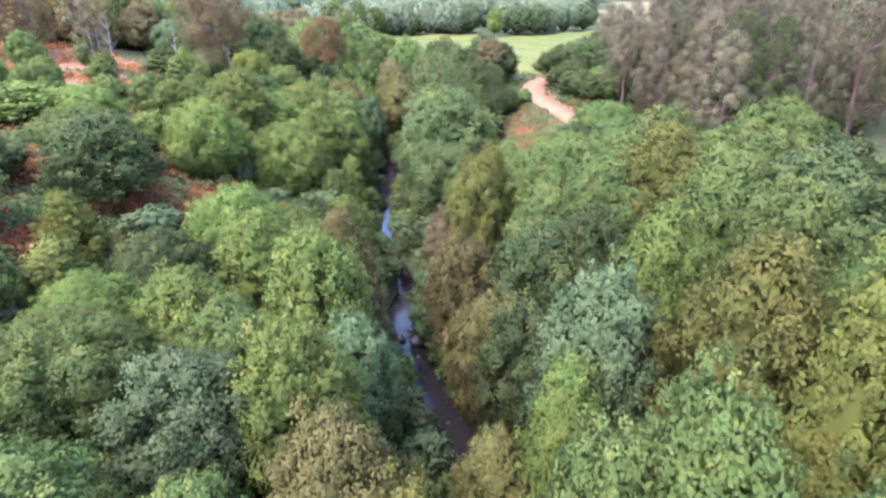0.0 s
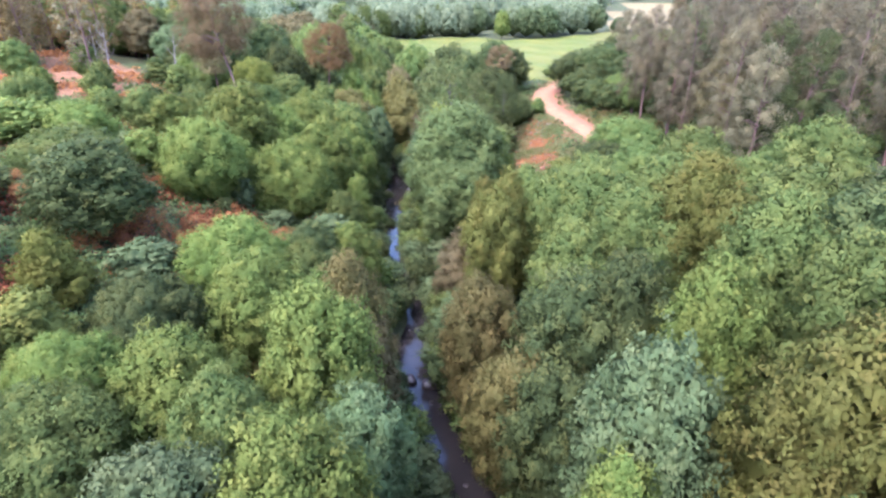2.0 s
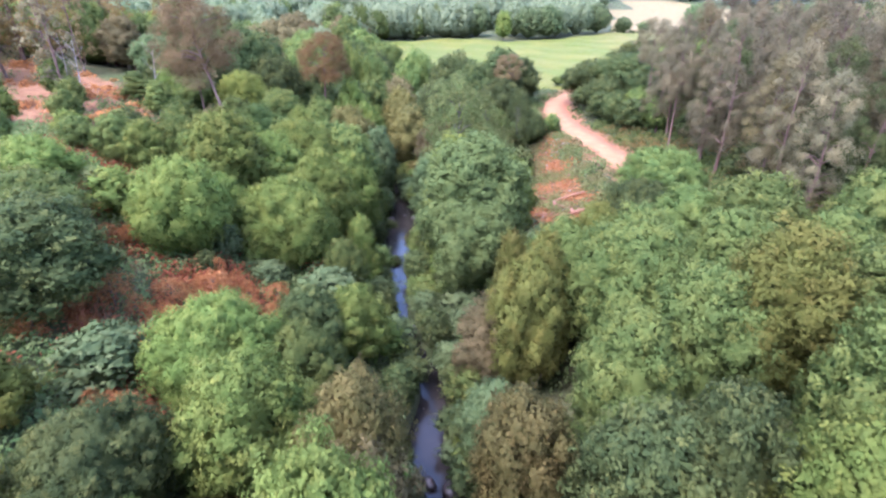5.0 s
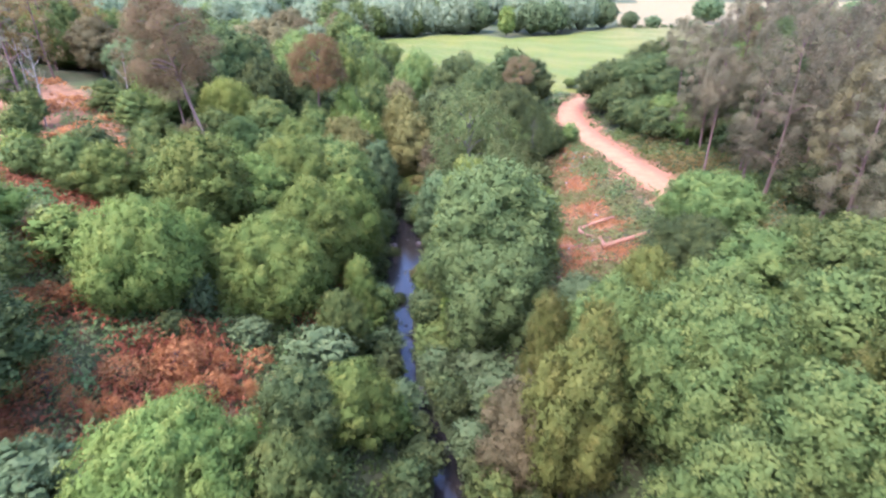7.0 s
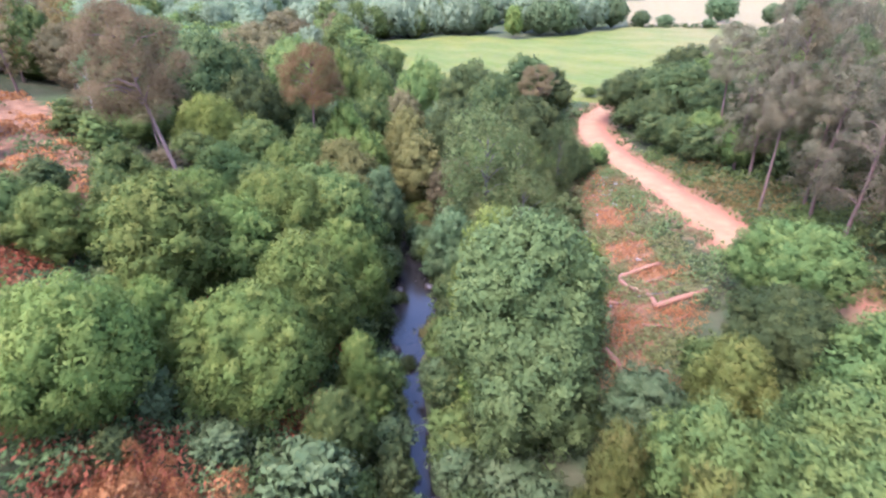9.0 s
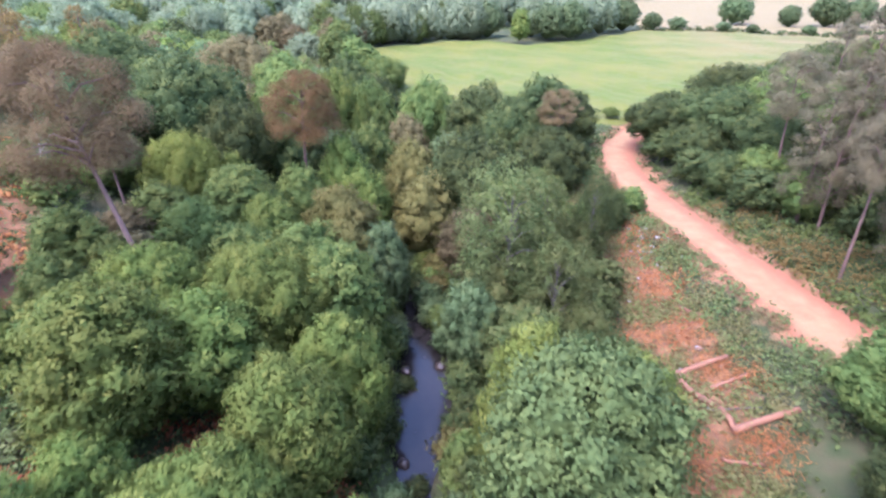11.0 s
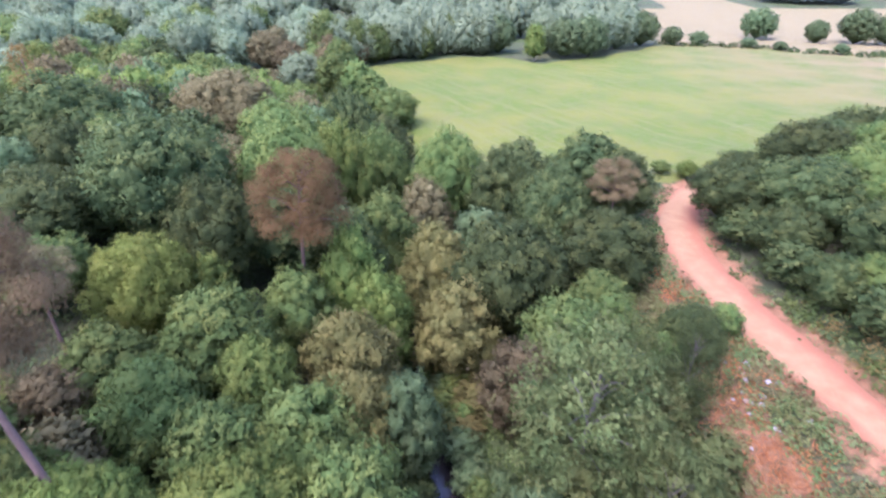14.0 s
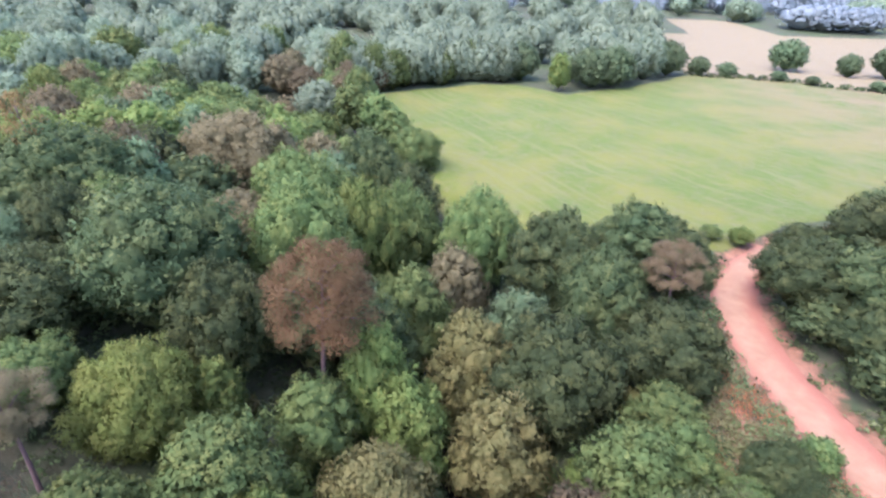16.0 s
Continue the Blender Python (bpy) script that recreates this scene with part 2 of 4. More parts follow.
ROAD_LINE, ROAD_AT = way_finer(ROAD, 1.0)
STREAM_Y = np.arange(-60, 400, 1.0)
STREAM_X = np.interp(STREAM_Y, [p[0] for p in STREAM], [p[1] for p in STREAM])
STREAM_X = np.convolve(np.pad(STREAM_X, 2, mode="edge"), np.ones(5) / 5, mode="valid")


def stream_x(y):
    return np.interp(y, STREAM_Y, STREAM_X)


def from_road(x, y):
    x, y = np.atleast_1d(np.asarray(x, float)), np.atleast_1d(np.asarray(y, float))
    out = np.empty(x.shape)
    for k in range(0, len(x), 3000):
        out[k:k + 3000] = np.min((x[k:k + 3000, None] - ROAD_LINE[None, :, 0]) ** 2 + (y[k:k + 3000, None] - ROAD_LINE[None, :, 1]) ** 2, axis=1)
    return np.sqrt(out)


def inside(poly, x, y, soft=1.0):
    """1 inside the polygon, 0 outside, with a border of soft metres."""
    x, y = np.atleast_1d(np.asarray(x, float)), np.atleast_1d(np.asarray(y, float))
    a = np.array(poly, float)
    d = np.roll(a, -1, axis=0) - a
    steep = np.where(d[:, 1] == 0, 1e-9, d[:, 1])
    out = np.empty(x.shape)
    for k in range(0, len(x), 3000):
        px, py = x[k:k + 3000, None] - a[None, :, 0], y[k:k + 3000, None] - a[None, :, 1]
        cross = ((py < 0) != (py < d[:, 1])) & (px < d[:, 0] * py / steep)
        u = np.clip((px * d[:, 0] + py * d[:, 1]) / np.sum(d * d, axis=1), 0, 1)
        best = np.sqrt(np.min((px - u * d[:, 0]) ** 2 + (py - u * d[:, 1]) ** 2, axis=1))
        out[k:k + 3000] = np.where(np.sum(cross, axis=1) % 2 == 1, best, -best)
    return np.clip(0.5 + out / (2 * soft), 0, 1)


def ground_z(x, y):
    x, y = np.atleast_1d(np.asarray(x, float)), np.atleast_1d(np.asarray(y, float))
    off = x - stream_x(y)
    wide = np.interp(y, [0, 20, 28, 34, 43, 50, 56, 60, 70, 80], [0.9, 0.9, 1.05, 0.7, 0.38, 0.36, 0.5, 1.4, 1.3, 0.8])
    d = np.where(np.abs(off) < 2.8 * wide, off / wide, np.sign(off) * (np.abs(off) - 2.8 * wide + 2.8))
    left = np.interp(-d, [0, 1.1, 1.9, 2.8, 6, 16, 31, 60, 120, 400], [-0.5, -0.4, 0.35, 0.7, 2.0, 6.6, 11.6, 15, 18, 22])
    right = np.interp(d, [0, 1.1, 1.9, 2.8, 8, 15.5, 22, 28, 36, 60, 120], [-0.5, -0.4, 0.35, 0.7, 2.4, 4.6, 6.7, 7.0, 8.6, 10.5, 12])
    valley = np.where(d < 0, left, right)
    plateau = 7.6 + 0.012 * (y - 110) + 0.05 * np.clip(-x - 30, 0, 200)
    w = smooth(96, 124, y) * np.where(y < 175, smooth(1.5, 14, np.abs(d)), 1)
    z = valley * (1 - w) + plateau * w
    z = z + 0.05 * np.clip(y - 240, 0, 900) + 0.25 * np.sin(x * 0.31 + y * 0.17) * np.sin(y * 0.23 - x * 0.11) * (np.abs(d) > 4)
    k = 1 - smooth(2.0, 5.5, from_road(x, y))
    road = np.interp(y, [-60, 40, 100, 112, 130], [7.2, 6.8, 6.9, 7.6, 7.8])
    return z * (1 - k) + road * k


def gz(x, y):
    return float(ground_z(x, y)[0])


def sheet(name, verts, faces, material, smooth_shade=True):
    me = bpy.data.meshes.new(name)
    me.from_pydata(np.asarray(verts, float).tolist(), [], [tuple(f) for f in faces])
    me.materials.append(material)
    if smooth_shade:
        me.polygons.foreach_set("use_smooth", np.ones(len(me.polygons), bool))
    me.update()
    return me


def grid_faces(nx, ny):
    i = np.arange(nx * ny).reshape(ny, nx)
    return np.stack([i[:-1, :-1], i[:-1, 1:], i[1:, 1:], i[1:, :-1]], axis=-1).reshape(-1, 4).tolist()


gx = np.concatenate([-np.geomspace(2600, 150, 14), np.arange(-130, -46, 3), np.arange(-46, -13, 1.0), np.arange(-13, 6, 0.4), np.arange(6, 46, 1.0), np.arange(46, 131, 2.5), np.geomspace(150, 2600, 14)])
gy = np.concatenate([-np.geomspace(1200, 30, 8), np.arange(-20, 130, 1.0), np.arange(130, 240, 2.5), np.geomspace(245, 4000, 20)])
GX, GY = np.meshgrid(gx, gy)
GZ = ground_z(GX.ravel(), GY.ravel())
ground_mesh = sheet("ground", np.stack([GX.ravel(), GY.ravel(), GZ], axis=1), grid_faces(len(gx), len(gy)), ground_material())
slope_bare = inside(SLOPE, GX.ravel(), GY.ravel(), 3.0)
for key, values in (
    ("meadow", inside(MEADOW, GX.ravel(), GY.ravel(), 1.5)),
    ("stubble", inside(STUBBLE, GX.ravel(), GY.ravel(), 2.5)),
    ("earth", np.maximum(np.maximum(np.maximum(0.6 * inside(CLEARING, GX.ravel(), GY.ravel(), 1.5), 0.46 * inside(FERNS, GX.ravel(), GY.ravel(), 3.0)), 1.0 * slope_bare), 0.66 * (1 - smooth(2.2, 5.4, from_road(GX.ravel(), GY.ravel()))))),
):
    ground_mesh.attributes.new(key, "FLOAT", "POINT").data.foreach_set("value", values.astype(np.float32))
tagged(new("ground", ground_mesh), "valley ground of leaf litter, red earth and meadow grass", "ground", kind="structure")


def ribbon(name, line, at, half, lift, material, across=8, crown=0.0):
    """A strip along a line that hugs the ground; its UV runs across (0 to 1) and along (metres)."""
    t = np.gradient(line, axis=0)
    t /= np.linalg.norm(t, axis=1)[:, None]
    n = np.stack([t[:, 1], -t[:, 0]], axis=1)
    rng = np.random.default_rng(4)
    wobble = half + np.convolve(rng.normal(0, 0.5, len(line) + 4), np.ones(5) / 5, mode="valid")[: len(line)]
    verts, uvs = [], []
    for k in range(across + 1):
        u = k / across
        p = line + n * ((2 * u - 1) * wobble)[:, None]
        z = ground_z(p[:, 0], p[:, 1]) + lift + crown * (1 - (2 * u - 1) ** 2) - (0.06 if k in (0, across) else 0)
        verts.append(np.column_stack([p, z]))
        uvs.append(np.column_stack([np.full(len(line), u), at]))
    verts, uvs = np.array(verts).transpose(1, 0, 2).reshape(-1, 3), np.array(uvs).transpose(1, 0, 2).reshape(-1, 2)
    me = sheet(name, verts, grid_faces(across + 1, len(line)), material)
    layer = me.uv_layers.new(name="UVMap")
    loops = np.empty(len(me.loops), np.int32)
    me.loops.foreach_get("vertex_index", loops)
    layer.data.foreach_set("uv", uvs[loops].ravel().astype(np.float32))
    return new(name, me)


tagged(ribbon("road", ROAD_LINE, ROAD_AT, 2.0, 0.05, road_material(), 10, 0.06), "pale pink sandy forest track with redder edges", "road", kind="structure")
wy = np.arange(-40, 130, 0.8)
wverts = np.concatenate([[(stream_x(y) - 2.6, y, 0.0), (stream_x(y), y, 0.0), (stream_x(y) + 2.6, y, 0.0)] for y in wy])
tagged(new("water", sheet("water", wverts, grid_faces(3, len(wy)), water_material())), "dark shallow stream reflecting the pale sky", "stream", kind="structure")


# ---- foliage and trees ----
def ico(subdivisions):
    bm = bmesh.new()
    bmesh.ops.create_icosphere(bm, subdivisions=subdivisions, radius=1)
    v = np.array([p.co[:] for p in bm.verts])
    f = np.array([[p.index for p in q.verts] for q in bm.faces])
    bm.free()
    return v, f


ICO1, ICO2, ICO3 = ico(1), ico(2), ico(3)


def unit(v):
    return v / np.maximum(np.linalg.norm(v, axis=-1, keepdims=True), 1e-9)


def leaves(rng, at, normal, size, narrow=0.5):
    """Folded diamond leaves or sprays at the points given: vertices and quads."""
    n = len(at)
    normal = unit(normal)
    t = unit(np.cross(normal, unit(rng.normal(size=(n, 3)))))
    t = unit(t - np.array([0, 0, 0.35]))
    b = unit(np.cross(normal, t))
    length = (size * rng.uniform(0.65, 1.35, n))[:, None]
    wide = length * narrow * 0.5
    v = np.stack([at - t * length * 0.5, at + b * wide + normal * length * 0.08, at + t * length * 0.5 - normal * length * 0.1, at - b * wide + normal * length * 0.08], axis=1)
    return v.reshape(-1, 3), np.arange(4 * n).reshape(n, 4)[:, ::-1]


def mesh_of(name, verts, faces, materials, normals=None, slots=None):
    """A mesh from one array of vertices and a list of face arrays (three or four corners each)."""
    me = bpy.data.meshes.new(name)
    sizes = np.concatenate([np.full(len(f), f.shape[1], np.int32) for f in faces])
    me.vertices.add(len(verts))
    me.vertices.foreach_set("co", np.ascontiguousarray(verts, np.float32).ravel())
    me.loops.add(int(sizes.sum()))
    me.loops.foreach_set("vertex_index", np.concatenate([f.ravel() for f in faces]).astype(np.int32))
    me.polygons.add(len(sizes))
    me.polygons.foreach_set("loop_start", np.concatenate([[0], np.cumsum(sizes)[:-1]]).astype(np.int32))
    for material in materials:
        me.materials.append(material)
    if slots is not None:
        me.polygons.foreach_set("material_index", slots.astype(np.int32))
    me.update(calc_edges=True)
    if normals is not None:
        me.normals_split_custom_set_from_vertices(normals.tolist())
    return me


def foliage_mesh(name, blocks, material=None):
    """One mesh from blocks of (vertices, faces) or (vertices, faces, normals); the normals follow the bough, not the single leaf."""
    faces, base = [], 0
    for v, f, *_ in blocks:
        faces.append(np.asarray(f) + base)
        base += len(v)
    bent = np.vstack([b[2] for b in blocks]) if len(blocks[0]) > 2 else None
    me = mesh_of(name, np.vstack([b[0] for b in blocks]), faces, [material], bent)
    if len(blocks[-1]) > 3:                    # how young the leaves of each tuft are
        young = np.concatenate([b[3] if len(b) > 3 else np.zeros(len(b[0])) for b in blocks])
        me.attributes.new("young", "FLOAT", "POINT").data.foreach_set("value", young.astype(np.float32))
    return me


BASE_R = {"airy": 3.2, "oak": 5.0, "round": 3.2, "tall": 3.2, "cone": 3.2, "loose": 3.2, "pine": 3.2, "fir": 3.2}
LOBES = {"pine": 80, "fir": 84}
# broad-leaved crowns: height of the lowest boughs and of the top, girth, number of masses, their size, unevenness
BROAD = {
    "oak": (0.5, 9.2, 4.6, 46, 0.27, 0.15), "round": (0.6, 9.3, 3.05, 30, 0.33, 0.15), "tall": (0.5, 9.4, 3.05, 44, 0.31, 0.17),
    "cone": (0.5, 9.4, 2.9, 32, 0.3, 0.17), "loose": (0.6, 9.2, 3.0, 34, 0.3, 0.26), "airy": (1.6, 9.3, 3.0, 34, 0.27, 0.34),
}


def pine_boughs(rng, shape, n):
    """Plates of boughs (x, y, z, r) on the upper part of a bare trunk."""
    out = []
    for i in range(n):
        u = (i + 0.5) / n
        ang = i * 2.39996 + rng.uniform(-0.5, 0.5)
        girth = np.interp(u, [0, 0.12, 0.35, 0.6, 0.85, 1], [1.2, 2.3, 3.0, 2.8, 2.1, 0.9] if shape == "pine" else [1.6, 2.7, 2.9, 2.5, 1.7, 0.5])
        rr = girth * math.sqrt(rng.uniform(0.08, 1))
        out.append((rr * math.cos(ang), rr * math.sin(ang), (5.9 + 3.4 * u if shape == "pine" else 2.0 + 7.3 * u) - 0.14 * rr, rng.uniform(0.42, 0.8)))
    return np.array(out)


def pine_blocks(rng, shape, n_lobes, n_leaves, size):
    """Needle sprays round the boughs of a pine, each bough with a small dense heart."""
    lob = pine_boughs(rng, shape, n_lobes)
    c, r = lob[:, :3], lob[:, 3]
    flat = np.array([1, 1, 0.6])
    blocks = []
    for k in range(len(lob)):
        v, f = ICO1
        p = c[k] + v * r[k] * 0.22 * flat * (1 + 0.16 * rng.normal(size=(len(v), 1)))
        blocks.append((p, f, unit(0.9 * v + 0.6 * unit(p - np.array([0, 0, 3.6])))))
    k = rng.choice(len(lob), n_leaves, p=r ** 2 / np.sum(r ** 2))
    d = unit(rng.normal(size=(n_leaves, 3)) + np.array([0, 0, 0.45]) + 0.55 * unit(c[k] - np.array([0, 0, 4.2])))
    p = c[k] + d * (r[k] * (0.5 + 0.78 * rng.uniform(0, 1, n_leaves) ** 0.8))[:, None] * flat
    out = unit(p - np.array([0, 0, 3.6]))
    v, f = leaves(rng, p, d + 0.6 * out + 0.7 * unit(rng.normal(size=d.shape)), size, 0.3)
    blocks.append((v, f, np.repeat(unit(d * 0.9 + 0.85 * out + 0.26 * unit(rng.normal(size=d.shape))), 4, axis=0)))
    return blocks, lob


def envelope(shape, h):
    """Girth of a crown (0 to 1) at a height from -1, the lowest boughs, to 1, the top."""
    if shape == "cone":
        return np.clip(0.16 + 0.86 * ((1 - h) / 2) ** 0.75, 0, 1) * np.clip((h + 1.15) * 4, 0, 1)
    power = {"oak": 2.3, "round": 2.3, "tall": 3.6, "loose": 2.2, "airy": 2.2}[shape]
    return np.sqrt(np.clip(1 - np.abs(h) ** power, 0.02, 1)) * (1 - 0.14 * h if shape in ("tall", "round") else 1 - 0.05 * h)


def broad_blocks(rng, shape, n_leaves, size, clump, fine):
    """A broad-leaved crown: large rounded masses side by side, tufts all over them, leaves all over the tufts."""
    low, top, girth, n, share, rough = BROAD[shape]
    mid, half = (low + top) / 2, (top - low) / 2
    i = np.arange(n)
    h = np.clip(1 - 1.75 * ((i + 0.35) / n) ** 0.92, -0.78, 0.93)
    if shape in ("cone", "tall", "loose", "airy"):
        h = np.clip(0.95 - 1.75 * (i + 0.3) / n, -0.85, 0.95)
    ang = i * 2.39996 + rng.uniform(-0.4, 0.4, n)
    wide = girth * envelope(shape, h)
    size_of = girth * share * rng.uniform(0.6, 1.4, n)
    size_of = np.minimum(size_of, 0.35 * girth + 0.45 * wide) if shape == "cone" else size_of
    rr = np.maximum(wide - size_of * (1 - 0.35 * rng.uniform(0, 1, n)), 0.0) * rng.uniform(0.8, 1.16, n)
    c = np.column_stack([rr * np.cos(ang), rr * np.sin(ang), mid + half * h - size_of * np.clip(h, -0.6, 1) * 0.9])
    core = np.array([[0.0, 0.0, mid + half * k] for k in (-0.5, -0.1, 0.25)])
    core_r = girth * np.array([0.55, 0.6, 0.5]) * (0.75 if shape in ("cone", "loose") else 1)
    blocks, heart = [], 0.42 if fine else 0.5 if shape == "loose" else 0.62 if n_leaves > 1000 else 0.85
    for p0, r0 in [] if shape == "airy" else list(zip(c, size_of * heart)) + list(zip(core, core_r)):
        v, f = ICO3 if fine else ICO2 if n_leaves > 3000 else ICO1
        p = p0 + v * r0 * (1 + 0.12 * rng.normal(size=(len(v), 1)))
        blocks.append((p, f, unit(0.8 * v + 0.4 * unit(p - np.array([0, 0, mid - 1])))))
    tufts, outs, radii = [], [], []
    for k in range(n):
        m = max(8, int(4 * (size_of[k] / clump) ** 2))
        j = np.arange(m) + 0.5
        z = 1 - 2 * j / m
        turn = j * 2.39996 + rng.uniform(0, 6.28)
        ring = np.sqrt(1 - z * z)
        d = unit(np.column_stack([ring * np.cos(turn), ring * np.sin(turn), z]) + 0.12 * rng.normal(size=(m, 3)))
        p = c[k] + d * (size_of[k] * (0.94 + rough * rng.normal(size=m)))[:, None]
        near = np.linalg.norm(p[:, None, :] - c[None], axis=2) / size_of[None]
        near[:, k] = 9
        seen = (np.min(near, axis=1) > 0.86) & (np.min(np.linalg.norm(p[:, None, :] - core[None], axis=2) / core_r[None], axis=1) > 0.9) & (p[:, 2] > low - 0.4)
        tufts.append(p[seen])
        outs.append(d[seen])
        radii.append(clump * rng.uniform(0.6, 1.35, int(seen.sum())))
    tufts, outs, radii = np.vstack(tufts), np.vstack(outs), np.concatenate(radii)
    k = rng.choice(len(tufts), n_leaves, p=radii ** 2 / np.sum(radii ** 2))
    d = unit(unit(rng.normal(size=(n_leaves, 3))) + 0.55 * outs[k] + np.array([0, 0, 0.15]))
    p = tufts[k] + d * (radii[k] * (0.2 + 1.0 * rng.uniform(0, 1, n_leaves)))[:, None]
    bulk = unit(p - np.array([0, 0, mid - 1]))
    v, f = leaves(rng, p, d + 0.5 * outs[k] + 0.8 * unit(rng.normal(size=d.shape)), size, 0.5)
    inner = n_leaves // (8 if shape == "airy" else 2 if fine else 3)                     # a second layer of larger sprays behind the tufts
    j = rng.choice(n, inner, p=size_of ** 2 / np.sum(size_of ** 2))
    e = unit(rng.normal(size=(inner, 3)) + np.array([0, 0, 0.3]))
    q = c[j] + e * (size_of[j] * rng.uniform(0.55, 0.9, inner))[:, None]
    iv, jf = leaves(rng, q, e + 0.8 * unit(rng.normal(size=e.shape)), size * 1.6, 0.6)
    blocks.append((iv, jf, np.repeat(unit(e + 0.4 * unit(q - np.array([0, 0, mid - 1])) + 0.5 * unit(rng.normal(size=e.shape))), 4, axis=0)))
    blocks.append((v, f, np.repeat(unit(0.5 * d + 0.7 * outs[k] + 0.35 * bulk + 0.4 * unit(rng.normal(size=d.shape))), 4, axis=0), np.repeat(rng.uniform(0, 1, len(tufts))[k], 4)))
    return blocks, np.column_stack([c, size_of])


def tube(path, radii, sides=7):
    """A tapered tube along points: vertices and quads."""
    p = np.array(path, float)
    t = unit(np.gradient(p, axis=0))
    ref = np.where(np.abs(t[:, 2:3]) > 0.9, np.array([[1.0, 0, 0]]), np.array([[0, 0, 1.0]]))
    u = unit(np.cross(t, ref))
    w = np.cross(t, u)
    a = np.linspace(0, 2 * math.pi, sides, endpoint=False)
    v = p[:, None, :] + np.array(radii)[:, None, None] * (np.cos(a)[None, :, None] * u[:, None, :] + np.sin(a)[None, :, None] * w[:, None, :])
    i = np.arange(len(p) * sides).reshape(len(p), sides)
    j = np.roll(i, -1, axis=1)
    f = np.stack([i[:-1], j[:-1], j[1:], i[1:]], axis=-1).reshape(-1, 4)
    return v.reshape(-1, 3), f


def trunk_blocks(rng, shape, lob):
    lean = rng.uniform(-0.35, 0.35, 2)
    zs = np.linspace(-0.6, 8.4 if shape in ("pine", "fir", "cone") else 6.8, 8)
    path = np.column_stack([lean[0] * np.sin(zs * 0.4), lean[1] * np.sin(zs * 0.33), zs])
    base = 0.19 if shape in ("pine", "fir") else 0.2
    blocks = [tube(path, base * (1 - 0.82 * np.linspace(0, 1, 8) ** 0.9) + 0.015, 8)]
    for k in rng.choice(len(lob), min(len(lob), 14 if shape in ("pine", "fir") else 24 if shape == "airy" else 9), replace=False):
        end = lob[k, :3]
        z0 = max(1.2, min(end[2] - (0.5 if shape in ("pine", "fir") else 1.6), zs[-1] - 0.3))
        a = np.array([np.interp(z0, zs, path[:, 0]), np.interp(z0, zs, path[:, 1]), z0])
        if shape not in ("pine", "fir"):
            end = a + 0.7 * (end - a)
        mid = (a + end) / 2 + np.array([0, 0, 0.25])
        blocks.append(tube([a, mid, end], [0.06, 0.035, 0.012], 5))
    return blocks


MESHES, FIRST = {}, {}
LOOKS = {
    "green": "green-leaved", "bright": "fresh green", "yellow": "yellow-green", "dark": "dark green", "grey": "silvery grey-green", "olive": "olive-gold",
    "brown": "brownish olive", "lime": "lime-green", "alder": "soft grey-green", "pine": "grey-green", "rust": "rust-brown dying", "blue": "haze-painted blue-green", "tawny": "tawny-brown", "broom": "dull olive-green", "deadfern": "rust-red withered",
}
KINDS = {"oak": "oak with a broad billowing crown", "round": "broad-leaved tree with a dense rounded crown", "tall": "tall alder with a dense upright crown", "cone": "young birch with a pointed crown",
         "loose": "willow with a loose ragged crown", "airy": "tall willow with a sparse see-through crown", "pine": "pine with a bare trunk and a ragged crown", "fir": "forest pine with a deep ragged crown"}


# sprays of leaves on a crown, their length and the size of the tufts, for a crown 9.5 m high
DETAIL = {"close": (21000, 0.165, 0.36), "near": (12000, 0.21, 0.4), "mid": (8000, 0.26, 0.46), "far": (1500, 0.6, 0.7), "low": (1500, 0.55, 0.62), "dim": (190, 1.0, 1.0)}
BOUGHS = {"close": 1.0, "near": 1.0, "mid": 0.8, "far": 0.5, "low": 0.3, "dim": 0.35}


def meshes_for(shape, variant, detail):
    """The arrays and the meshes of a crown and its trunk."""
    key = (shape, variant, detail)
    if key not in MESHES:
        rng = np.random.default_rng(100 + 17 * variant + 5 * len(shape) + len(MESHES))
        n, size, clump = DETAIL[detail]
        if shape in ("pine", "fir"):
            blocks, lob = pine_blocks(rng, shape, int(LOBES[shape] * BOUGHS[detail]), int(n * (2.2 if shape == "pine" else 1.9) * (0.55 if detail == "far" else 1)), size * 0.62)
        else:
            blocks, lob = broad_blocks(rng, shape, int(n * (1.9 if shape == "oak" else 0.95 if shape == "airy" else 1)), size * (0.62 if shape == "airy" else 1), clump * (1.1 if shape == "oak" else 1), detail in ("close", "near"))
        stem = trunk_blocks(rng, shape, lob)
        crown = foliage_mesh("crown", blocks, LEAF["green"])
        trunk = foliage_mesh("trunk", stem, PINE_BARK if shape in ("pine", "fir") else BARK)
        trunk.polygons.foreach_set("use_smooth", np.ones(len(trunk.polygons), bool))
        MESHES[key] = crown, trunk, blocks, stem
    return MESHES[key]


